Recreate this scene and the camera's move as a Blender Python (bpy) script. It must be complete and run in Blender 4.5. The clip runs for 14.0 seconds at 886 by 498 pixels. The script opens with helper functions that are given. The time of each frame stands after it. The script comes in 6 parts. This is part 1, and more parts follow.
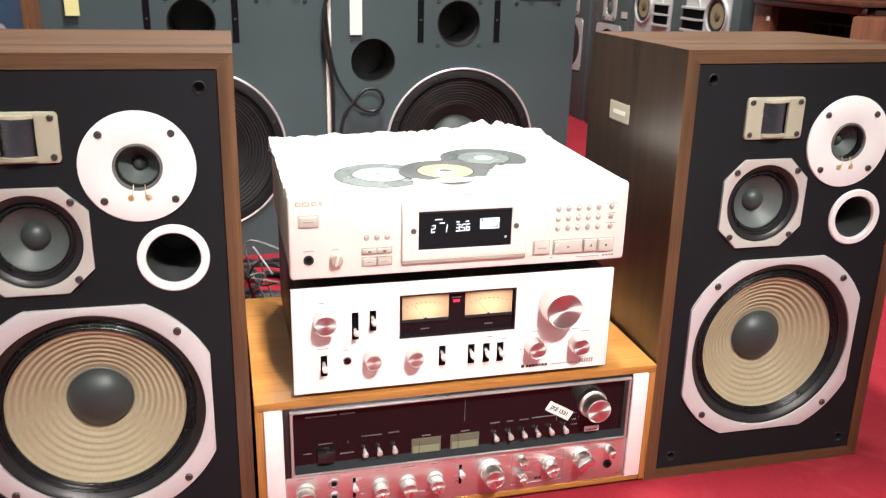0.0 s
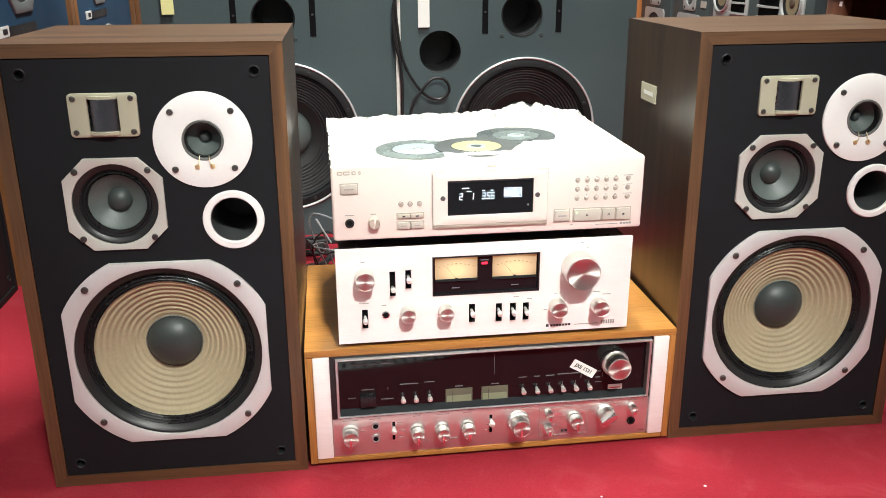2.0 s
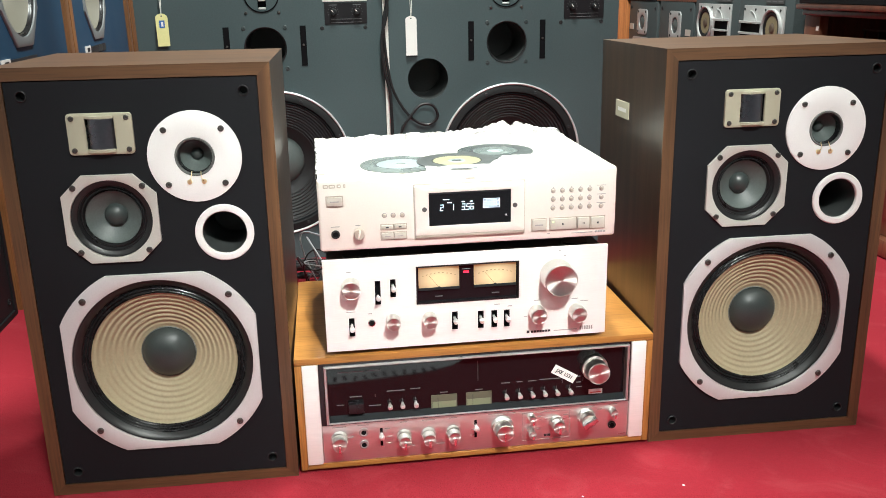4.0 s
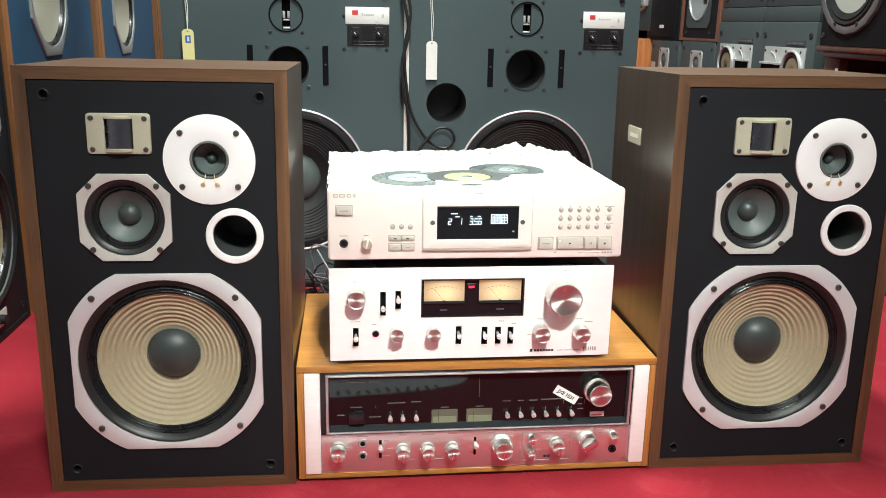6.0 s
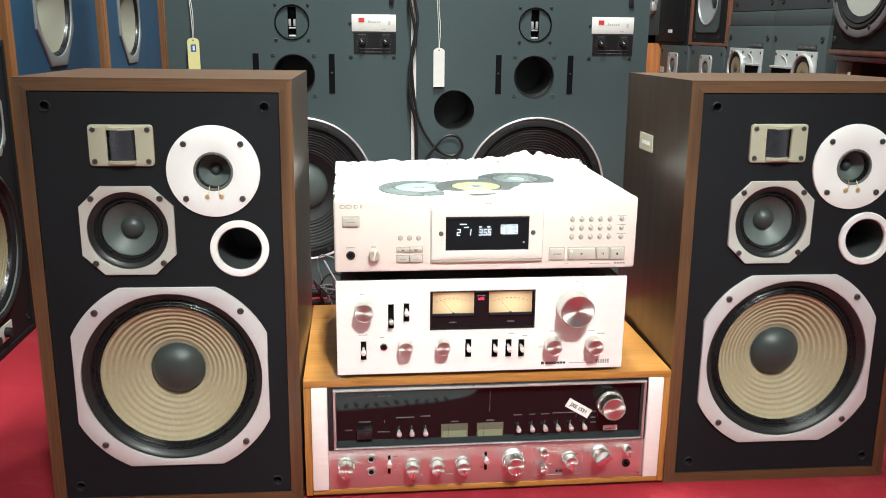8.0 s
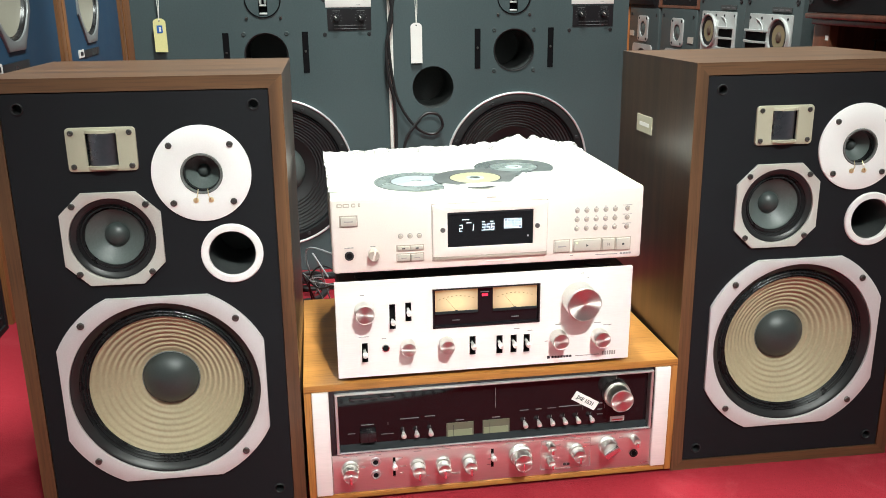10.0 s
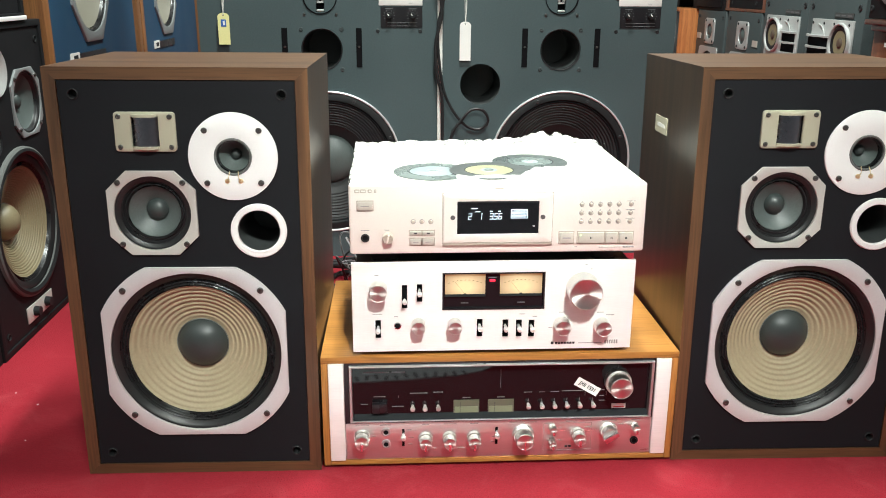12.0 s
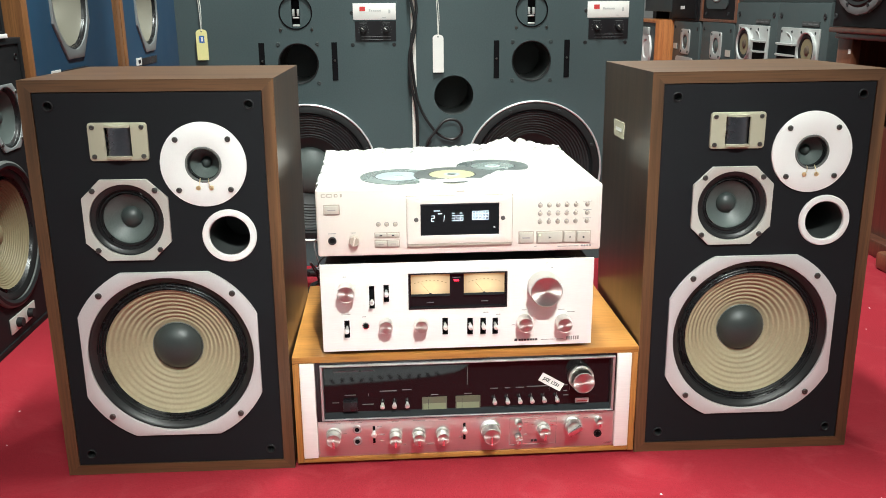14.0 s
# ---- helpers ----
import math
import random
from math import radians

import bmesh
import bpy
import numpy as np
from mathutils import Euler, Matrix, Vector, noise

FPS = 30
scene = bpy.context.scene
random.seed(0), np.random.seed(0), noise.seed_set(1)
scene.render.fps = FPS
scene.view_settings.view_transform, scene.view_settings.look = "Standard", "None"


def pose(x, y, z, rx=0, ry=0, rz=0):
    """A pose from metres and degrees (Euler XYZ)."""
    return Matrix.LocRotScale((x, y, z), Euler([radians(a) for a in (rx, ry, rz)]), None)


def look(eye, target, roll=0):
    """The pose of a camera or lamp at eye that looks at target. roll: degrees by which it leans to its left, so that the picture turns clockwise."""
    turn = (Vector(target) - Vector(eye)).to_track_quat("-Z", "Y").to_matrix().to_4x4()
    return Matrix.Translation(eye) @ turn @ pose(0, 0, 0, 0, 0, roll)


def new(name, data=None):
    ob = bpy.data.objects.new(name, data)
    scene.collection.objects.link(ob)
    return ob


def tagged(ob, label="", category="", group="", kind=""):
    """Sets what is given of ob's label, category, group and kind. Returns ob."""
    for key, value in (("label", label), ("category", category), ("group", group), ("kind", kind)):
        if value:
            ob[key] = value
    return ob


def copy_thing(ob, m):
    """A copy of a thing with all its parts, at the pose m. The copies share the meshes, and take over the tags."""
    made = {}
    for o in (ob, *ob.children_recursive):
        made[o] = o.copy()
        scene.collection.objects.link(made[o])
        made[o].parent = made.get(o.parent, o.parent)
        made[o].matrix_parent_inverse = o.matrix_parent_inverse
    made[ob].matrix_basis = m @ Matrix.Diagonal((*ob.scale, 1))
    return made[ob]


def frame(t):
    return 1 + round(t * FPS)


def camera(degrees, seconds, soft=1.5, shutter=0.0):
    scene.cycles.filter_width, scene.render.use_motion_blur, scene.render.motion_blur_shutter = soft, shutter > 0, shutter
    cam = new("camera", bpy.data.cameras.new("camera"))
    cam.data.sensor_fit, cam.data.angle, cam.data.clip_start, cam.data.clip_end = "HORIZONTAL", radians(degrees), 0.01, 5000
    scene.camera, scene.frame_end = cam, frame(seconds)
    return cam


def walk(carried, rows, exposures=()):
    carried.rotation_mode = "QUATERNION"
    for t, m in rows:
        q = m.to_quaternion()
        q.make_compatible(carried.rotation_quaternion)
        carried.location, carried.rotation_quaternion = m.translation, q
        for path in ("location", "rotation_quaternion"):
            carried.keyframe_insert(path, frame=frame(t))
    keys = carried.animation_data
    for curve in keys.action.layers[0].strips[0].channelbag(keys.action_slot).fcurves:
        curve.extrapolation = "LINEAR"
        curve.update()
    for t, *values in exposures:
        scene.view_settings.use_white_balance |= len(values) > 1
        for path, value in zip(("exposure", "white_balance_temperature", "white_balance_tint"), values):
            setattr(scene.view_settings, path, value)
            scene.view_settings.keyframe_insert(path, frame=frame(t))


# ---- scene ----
cam = camera(54.8, 14.0, soft=0.9, shutter=0.4)
PATH = [
    (0, (-0.015, -0.009, 0.724), (0.464, 1.819, 0.068), 1.4),
    (0.5, (0.011, -0.031, 0.72), (0.376, 1.801, 0.004), 1.3),
    (1, (0.023, -0.087, 0.727), (0.329, 1.752, 0.002), 0.4),
    (1.5, (0.038, -0.121, 0.725), (0.301, 1.733, 0.021), 0.0),
    (2, (0.051, -0.15, 0.725), (0.301, 1.719, 0.059), -0.3),
    (2.5, (0.058, -0.186, 0.723), (0.307, 1.694, 0.088), -0.7),
    (3, (0.063, -0.208, 0.718), (0.314, 1.68, 0.109), -1.3),
    (5.5, (0.073, -0.219, 0.69), (0.313, 1.688, 0.138), 0.3),
    (6, (0.079, -0.232, 0.683), (0.298, 1.688, 0.169), 1.1),
    (6.5, (0.085, -0.239, 0.68), (0.29, 1.688, 0.185), 1.0),
    (7, (0.085, -0.24, 0.677), (0.287, 1.689, 0.187), 0.6),
    (7.5, (0.084, -0.231, 0.675), (0.283, 1.696, 0.178), 0.5),
    (8, (0.081, -0.206, 0.684), (0.281, 1.72, 0.183), 0.6),
    (8.2, (0.073, -0.179, 0.693), (0.295, 1.744, 0.193), 0.4),
    (10.3, (0.036, -0.144, 0.719), (0.316, 1.745, 0.125), -0.6),
    (10.5, (0.046, -0.156, 0.721), (0.247, 1.742, 0.125), -0.3),
    (11, (0.072, -0.19, 0.723), (0.111, 1.718, 0.126), 0.2),
    (11.5, (0.102, -0.219, 0.722), (0.155, 1.689, 0.123), -0.2),
    (12, (0.119, -0.234, 0.725), (0.224, 1.674, 0.134), 0.3),
    (12.5, (0.127, -0.252, 0.725), (0.246, 1.661, 0.151), 0.2),
    (13, (0.141, -0.27, 0.725), (0.259, 1.644, 0.16), -0.4),
    (13.5, (0.153, -0.283, 0.721), (0.272, 1.632, 0.157), -0.5),
    (14, (0.158, -0.289, 0.719), (0.281, 1.628, 0.162), -0.5),
]
walk(cam, [(t, look(eye, target, roll)) for t, eye, target, roll in PATH], exposures=[(0, 0.08, 6900, 22), (0.5, 0.06, 6880, 18), (1.0, -0.12, 6850, 15), (2.0, -0.13, 6700, 12.5), (3.0, -0.13, 6600, 11), (5.5, -0.11, 6500, 9), (8.2, -0.11, 6500, 8.5), (14.0, -0.12, 6500, 7)])

# ---- light ----
world = bpy.data.worlds.new("room_dark")
scene.world = world
world.use_nodes = True
world.node_tree.nodes["Background"].inputs["Color"].default_value = (0.6, 0.65, 0.7, 1)
world.node_tree.nodes["Background"].inputs["Strength"].default_value = 0.05


CEILING = 2.75
# Tubes out of view, added and weighted to balance the brightness of each row.
TUBES = [(0.62, -1.1, 0.80), (-0.95, -1.5, 0.30), (0.28, 1.2, 1.55), (0.75, 2.75, 1.05), (0.4, -3.0, 0.22)]
# Spot added out of view: direction from knob shadows, narrow beam to brighten the stack.
SPOT, SPOT_AIM, SPOT_WATTS = (0.46, -1.05, 2.52), (0.26, 1.0, 0.42), 5.0
LAMP_WATTS = 70.0


def lamp(x, y, power):
    data = bpy.data.lights.new("tube_light", "AREA")
    data.shape, data.size, data.size_y = "RECTANGLE", 0.14, 0.6
    data.energy, data.color = LAMP_WATTS * power, (0.93, 1.0, 0.955)
    ob = new("tube_light", data)
    ob.matrix_world = pose(x, y, CEILING - 0.075)
    return ob


for lx, ly, power in TUBES:
    lamp(lx, ly, power)

spot = bpy.data.lights.new("spot_light", "AREA")
spot.shape, spot.size, spot.spread = "DISK", 0.14, radians(32)
spot.energy, spot.color = SPOT_WATTS, (0.95, 1.0, 0.955)
new("spot_light", spot).matrix_world = look(SPOT, SPOT_AIM)


# ---- materials ----
def material(name, col, rough=0.5, metal=0.0, var=0.15, coarse=6.0, fine=90.0, bump=0.05, stretch=(1, 1, 1), coat=0.0,
             rough_var=0.1, aniso=0.0, brushed=0.0, dist=0.002, spec=0.5, sheen=0.0):
    """Principled surface with colour and gloss variation at two scales and a fine relief."""
    m = bpy.data.materials.new(name)
    m.use_nodes = True
    nt = m.node_tree
    b = nt.nodes["Principled BSDF"]
    co = nt.nodes.new("ShaderNodeTexCoord")
    mp = nt.nodes.new("ShaderNodeMapping")
    mp.inputs["Scale"].default_value = stretch
    nt.links.new(co.outputs["Object"], mp.inputs["Vector"])
    big, small = nt.nodes.new("ShaderNodeTexNoise"), nt.nodes.new("ShaderNodeTexNoise")
    for n, s, d in ((big, coarse, 4.0), (small, fine, 3.0)):
        n.inputs["Scale"].default_value, n.inputs["Detail"].default_value = s, d
        nt.links.new(mp.outputs[0], n.inputs["Vector"])
    mix = nt.nodes.new("ShaderNodeMath")
    mix.operation = "ADD"
    nt.links.new(big.outputs["Fac"], mix.inputs[0])
    nt.links.new(small.outputs["Fac"], mix.inputs[1])
    ramp = nt.nodes.new("ShaderNodeMapRange")
    ramp.inputs["From Min"].default_value, ramp.inputs["From Max"].default_value = 0.6, 1.4
    ramp.inputs["To Min"].default_value, ramp.inputs["To Max"].default_value = 1 - var, 1 + var
    nt.links.new(mix.outputs[0], ramp.inputs["Value"])
    scale = nt.nodes.new("ShaderNodeVectorMath")
    scale.operation = "SCALE"
    scale.inputs[0].default_value = col
    nt.links.new(ramp.outputs[0], scale.inputs["Scale"])
    nt.links.new(scale.outputs[0], b.inputs["Base Color"])
    rr = nt.nodes.new("ShaderNodeMapRange")
    rr.inputs["From Min"].default_value, rr.inputs["From Max"].default_value = 0.3, 0.7
    rr.inputs["To Min"].default_value, rr.inputs["To Max"].default_value = max(0.02, rough - rough_var), min(1, rough + rough_var)
    nt.links.new(big.outputs["Fac"], rr.inputs["Value"])
    nt.links.new(rr.outputs[0], b.inputs["Roughness"])
    b.inputs["Metallic"].default_value = metal
    b.inputs["Coat Weight"].default_value = coat
    b.inputs["Specular IOR Level"].default_value = spec
    b.inputs["Sheen Weight"].default_value = sheen
    if bump:
        bp = nt.nodes.new("ShaderNodeBump")
        bp.inputs["Strength"].default_value, bp.inputs["Distance"].default_value = bump, dist
        nt.links.new(small.outputs["Fac"], bp.inputs["Height"])
        nt.links.new(bp.outputs[0], b.inputs["Normal"])
    if aniso:
        tg = nt.nodes.new("ShaderNodeTangent")
        tg.direction_type, tg.axis = "RADIAL", "Y"
        nt.links.new(tg.outputs[0], b.inputs["Tangent"])
        b.inputs["Anisotropic"].default_value = aniso
    if brushed:
        along_x = nt.nodes.new("ShaderNodeCombineXYZ")
        along_x.inputs["X"].default_value = 1.0
        nt.links.new(along_x.outputs[0], b.inputs["Tangent"])
        b.inputs["Anisotropic"].default_value = brushed
    return m


def wood(name, dark, light, along, rough=0.38, coat=0.3, rings=1.0):
    """Veneer: long streaks along one axis, darker pores, slow change of tone. along: 0 x, 1 y, 2 z."""
    m = bpy.data.materials.new(name)
    m.use_nodes = True
    nt = m.node_tree
    b = nt.nodes["Principled BSDF"]
    co = nt.nodes.new("ShaderNodeTexCoord")

    def streak(across, length, detail, distort):
        mp = nt.nodes.new("ShaderNodeMapping")
        s = [across, across, across]
        s[along] = length
        mp.inputs["Scale"].default_value = s
        nt.links.new(co.outputs["Object"], mp.inputs["Vector"])
        n = nt.nodes.new("ShaderNodeTexNoise")
        n.inputs["Scale"].default_value, n.inputs["Detail"].default_value, n.inputs["Distortion"].default_value = 1.0, detail, distort
        nt.links.new(mp.outputs[0], n.inputs["Vector"])
        return n
    bands = streak(38.0 * rings, 1.6, 5.0, 0.7)
    pores = streak(420.0, 14.0, 2.0, 0.0)
    tone = streak(7.0, 0.9, 2.0, 0.3)
    ramp = nt.nodes.new("ShaderNodeValToRGB")
    ramp.color_ramp.elements[0].position, ramp.color_ramp.elements[0].color = 0.30, (*dark, 1)
    ramp.color_ramp.elements[1].position, ramp.color_ramp.elements[1].color = 0.68, (*light, 1)
    nt.links.new(bands.outputs["Fac"], ramp.inputs["Fac"])
    k = nt.nodes.new("ShaderNodeMapRange")
    k.inputs["From Min"].default_value, k.inputs["From Max"].default_value = 0.35, 0.5
    k.inputs["To Min"].default_value, k.inputs["To Max"].default_value = 0.72, 1.0
    nt.links.new(pores.outputs["Fac"], k.inputs["Value"])
    k2 = nt.nodes.new("ShaderNodeMapRange")
    k2.inputs["From Min"].default_value, k2.inputs["From Max"].default_value = 0.3, 0.7
    k2.inputs["To Min"].default_value, k2.inputs["To Max"].default_value = 0.8, 1.18
    nt.links.new(tone.outputs["Fac"], k2.inputs["Value"])
    mu = nt.nodes.new("ShaderNodeMath")
    mu.operation = "MULTIPLY"
    nt.links.new(k.outputs[0], mu.inputs[0])
    nt.links.new(k2.outputs[0], mu.inputs[1])
    sc = nt.nodes.new("ShaderNodeVectorMath")
    sc.operation = "SCALE"
    nt.links.new(ramp.outputs[0], sc.inputs[0])
    nt.links.new(mu.outputs[0], sc.inputs["Scale"])
    nt.links.new(sc.outputs[0], b.inputs["Base Color"])
    b.inputs["Roughness"].default_value, b.inputs["Coat Weight"].default_value = rough, coat
    b.inputs["Coat Roughness"].default_value = 0.3
    bp = nt.nodes.new("ShaderNodeBump")
    bp.inputs["Strength"].default_value, bp.inputs["Distance"].default_value = 0.12, 0.0006
    nt.links.new(pores.outputs["Fac"], bp.inputs["Height"])
    nt.links.new(bp.outputs[0], b.inputs["Normal"])
    return m


def glow(name, col, strength, base=None):
    m = bpy.data.materials.new(name)
    m.use_nodes = True
    b = m.node_tree.nodes["Principled BSDF"]
    b.inputs["Base Color"].default_value = (*(base or col), 1)
    b.inputs["Emission Color"].default_value = (*col, 1)
    b.inputs["Emission Strength"].default_value = strength
    b.inputs["Roughness"].default_value = 0.4
    return m


def glass(name, tint=(1, 1, 1), rough=0.02):
    m = bpy.data.materials.new(name)
    m.use_nodes = True
    b = m.node_tree.nodes["Principled BSDF"]
    b.inputs["Base Color"].default_value = (*tint, 1)
    b.inputs["Transmission Weight"].default_value = 1.0
    b.inputs["Roughness"].default_value = rough
    b.inputs["IOR"].default_value = 1.45
    return m


WALNUT_D, WALNUT_L = (0.056, 0.027, 0.0135), (0.152, 0.074, 0.033)
walnut_x = wood("walnut_across", WALNUT_D, WALNUT_L, 0)
walnut_z = wood("walnut_upright", WALNUT_D, WALNUT_L, 2)
# Walnut darkened by about half: the shade on the side faces is in the colour.
walnut_shaded = wood("shaded_walnut_side", (0.026, 0.0145, 0.0085), (0.076, 0.041, 0.022), 2, 0.36, 0.35)
teak_x = wood("teak_across", (0.37, 0.155, 0.036), (0.46, 0.205, 0.052), 0, 0.35, 0.25, 0.7)
teak_z = wood("teak_upright", (0.32, 0.125, 0.030), (0.42, 0.18, 0.046), 2, 0.35, 0.25, 0.7)
oak_z = wood("orange_oak", (0.15, 0.060, 0.020), (0.25, 0.105, 0.036), 2, 0.45, 0.1)
mahogany = wood("mahogany", (0.05, 0.018, 0.012), (0.11, 0.038, 0.022), 2, 0.2, 0.8)
mahogany_light = wood("red_brown_wood", (0.10, 0.034, 0.018), (0.20, 0.072, 0.036), 2, 0.3, 0.3)
baffle_black = material("baffle_black", (0.0065, 0.0075, 0.0095), 0.66, 0, 0.25, 9, 900, 0.35, dist=0.0005, rough_var=0.06, spec=0.22)
cab_black = material("cabinet_black", (0.0075, 0.0078, 0.009), 0.6, 0, 0.3, 5, 300, 0.15, dist=0.0005, spec=0.2)
frame_grey = material("frame_grey", (0.59, 0.575, 0.58), 0.45, 0.25, 0.06, 10, 500, 0.1, dist=0.0004)
plate_white = material("plate_white", (0.80, 0.79, 0.78), 0.42, 0.1, 0.04, 10, 600, 0.06, dist=0.0003)
mid_grey = material("mid_frame_grey", (0.58, 0.57, 0.53), 0.42, 0.35, 0.08, 12, 500, 0.1, dist=0.0004)
horn_beige = material("horn_beige", (0.43, 0.41, 0.31), 0.42, 0.2, 0.04, 6, 900, 0.04, dist=0.0003)
gasket_black = material("gasket_black", (0.013, 0.0135, 0.014), 0.40, 0, 0.2, 14, 300, 0.05, dist=0.0003, spec=0.42)
joint_grey = material("glue_grey", (0.16, 0.16, 0.15), 0.35, 0, 0.2, 30, 300, 0.0)
surround_black = material("surround_black", (0.012, 0.012, 0.013), 0.3, 0, 0.3, 20, 300, 0.05, dist=0.0003, spec=0.42)
rubber = material("rubber", (0.012, 0.0125, 0.0135), 0.5, 0, 0.3, 20, 300, 0.1, dist=0.0003, spec=0.28)
cone_tan = material("cone_tan", (0.35, 0.30, 0.195), 0.62, 0, 0.12, 12, 260, 0.25, dist=0.0006, spec=0.25)
cone_grey = material("cone_grey", (0.080, 0.098, 0.094), 0.5, 0, 0.2, 20, 400, 0.2, dist=0.0003)
cone_black = material("cone_black", (0.016, 0.016, 0.017), 0.6, 0, 0.25, 15, 400, 0.2, dist=0.0004)
cone_cream = material("cone_cream", (0.21, 0.195, 0.155), 0.6, 0, 0.08, 5, 400, 0.05)
# Tan cone darkened: the shade on the black speakers is in the colour.
cone_tan_dark = material("cone_tan_dark", (0.20, 0.165, 0.095), 0.5, 0, 0.10, 9, 260, 0.15, dist=0.0005)
cone_pale = material("cone_pale", (0.30, 0.305, 0.275), 0.5, 0, 0.08, 9, 300, 0.1)
cone_brown = material("cone_brown", (0.085, 0.060, 0.042), 0.5, 0, 0.15, 9, 300, 0.1)
cap_grey = material("cap_grey", (0.034, 0.043, 0.042), 0.42, 0.0, 0.18, 25, 500, 0.08, dist=0.0003)
film_dark = material("horn_film", (0.26, 0.25, 0.29), 0.30, 1.0, 0.1, 20, 200, 0.0, brushed=0.9)
screw_steel = material("screw_steel", (0.13, 0.125, 0.12), 0.35, 0.9, 0.25, 60, 900, 0.1, dist=0.0002)
screw_black = material("screw_black", (0.022, 0.023, 0.025), 0.5, 0.2, 0.25, 60, 900, 0.1, dist=0.0002)
cast_dark = material("cast_dark", (0.20, 0.19, 0.195), 0.36, 0.6, 0.14, 14, 400, 0.15, dist=0.0004)
cast_grey = material("cast_grey", (0.26, 0.275, 0.28), 0.42, 0.3, 0.14, 14, 400, 0.15, dist=0.0004)
dark_rim = material("dark_rim", (0.11, 0.115, 0.11), 0.6, 0.0, 0.2, 14, 400, 0.1, dist=0.0004)
gold = material("gold", (0.82, 0.66, 0.38), 0.32, 0.8, 0.1, 60, 500, 0.05, dist=0.0002)
hole_black = material("hole_black", (0.005, 0.005, 0.006), 0.8, 0, 0.2, 20, 200, 0.0, spec=0.08)
bezel_satin = material("bezel_satin", (0.55, 0.55, 0.55), 0.36, 0.8, 0.05, 8, 200, 0.03, dist=0.0002)
lever_satin = material("lever_satin", (0.86, 0.84, 0.82), 0.26, 0.65, 0.05, 20, 300, 0.0)
dial_window = material("dial_window", (0.007, 0.005, 0.006), 0.05, 0, 0.1, 8, 200, 0.0, rough_var=0.02, spec=0.33)
dial_print = material("dial_print", (0.13, 0.13, 0.135), 0.6, 0, 0.1, 40, 500, 0.0)
port_grey = material("port_grey", (0.05, 0.055, 0.055), 0.4, 0, 0.15, 20, 200, 0.0)
alu = material("brushed_aluminium", (0.88, 0.85, 0.83), 0.4, 0.25, 0.05, 5, 60, 0.06, (1, 12, 12), dist=0.0002, rough_var=0.05)
alu_bright = material("satin_aluminium", (0.78, 0.755, 0.74), 0.32, 0.9, 0.05, 6, 80, 0.05, (1, 14, 14), dist=0.0002, rough_var=0.05, brushed=0.75)
champagne = material("champagne_metal", (0.83, 0.76, 0.70), 0.4, 0.3, 0.04, 5, 500, 0.05, dist=0.0002, rough_var=0.05)
champagne_dark = material("champagne_dark", (0.52, 0.45, 0.38), 0.35, 0.5, 0.06, 8, 500, 0.05, dist=0.0002)
lid_white = material("lid_cream", (0.66, 0.64, 0.57), 0.5, 0.0, 0.06, 4, 300, 0.08, dist=0.0003)
knob_metal = material("turned_knob", (0.74, 0.71, 0.68), 0.42, 1.0, 0.06, 20, 400, 0.0, aniso=0.9, rough_var=0.04)
chrome = material("chrome", (0.85, 0.83, 0.82), 0.16, 1.0, 0.04, 20, 300, 0.0)
panel_black = material("panel_black", (0.010, 0.009, 0.011), 0.3, 0, 0.2, 8, 300, 0.0)
ledge_grey = material("ledge_grey", (0.014, 0.016, 0.018), 0.7, 0.0, 0.1, 8, 300, 0.05, spec=0.15)
print_grey = material("print_grey", (0.33, 0.31, 0.30), 0.6, 0, 0.1, 40, 500, 0.0)
print_light = material("print_light", (0.50, 0.50, 0.50), 0.6, 0, 0.1, 40, 500, 0.0)
ink = material("ink", (0.02, 0.02, 0.025), 0.6, 0, 0.1, 40, 500, 0.0)
paper = material("paper_white", (0.80, 0.79, 0.76), 0.65, 0, 0.06, 20, 400, 0.05, dist=0.0003)
sticker_cream = material("sticker_cream", (0.50, 0.47, 0.36), 0.6, 0, 0.1, 30, 400, 0.05, dist=0.0003)
paper_yellow = material("paper_yellow", (0.78, 0.74, 0.34), 0.6, 0, 0.08, 20, 300, 0.05)
sheet_grey = material("sheet_grey", (0.84, 0.90, 0.92), 0.5, 0, 0.1, 6, 100, 0.05)
blue_ink = material("blue_ink", (0.03, 0.13, 0.45), 0.5, 0, 0.1, 30, 300, 0.0)
red_ink = material("red_ink", (0.62, 0.05, 0.05), 0.5, 0, 0.1, 30, 300, 0.0)
slate = material("slate_paint", (0.056, 0.081, 0.086), 0.48, 0, 0.14, 3, 260, 0.18, dist=0.0006, spec=0.4)
slate_far = material("charcoal_paint", (0.046, 0.060, 0.062), 0.48, 0, 0.2, 3, 200, 0.15, dist=0.0006, spec=0.4)
silver_ring = material("silver_rim", (0.70, 0.72, 0.73), 0.34, 0.45, 0.08, 12, 300, 0.05)
blue_paint = material("blue_baffle", (0.014, 0.060, 0.120), 0.55, 0, 0.15, 4, 300, 0.2, dist=0.0006)
horn_silver = material("cast_silver", (0.56, 0.57, 0.56), 0.38, 0.5, 0.12, 20, 300, 0.1)
disc_grey = material("disc_grey", (0.078, 0.086, 0.084), 0.35, 0.1, 0.15, 20, 300, 0.0)
button_satin = material("button_satin", (0.56, 0.52, 0.46), 0.4, 0.3, 0.05, 8, 500, 0.05, dist=0.0002)
disc_dark = material("disc_dark", (0.085, 0.10, 0.098), 0.3, 0.2, 0.12, 20, 300, 0.0)
oak_orange = wood("orange_veneer", (0.40, 0.125, 0.035), (0.60, 0.23, 0.075), 2, 0.42, 0.15)
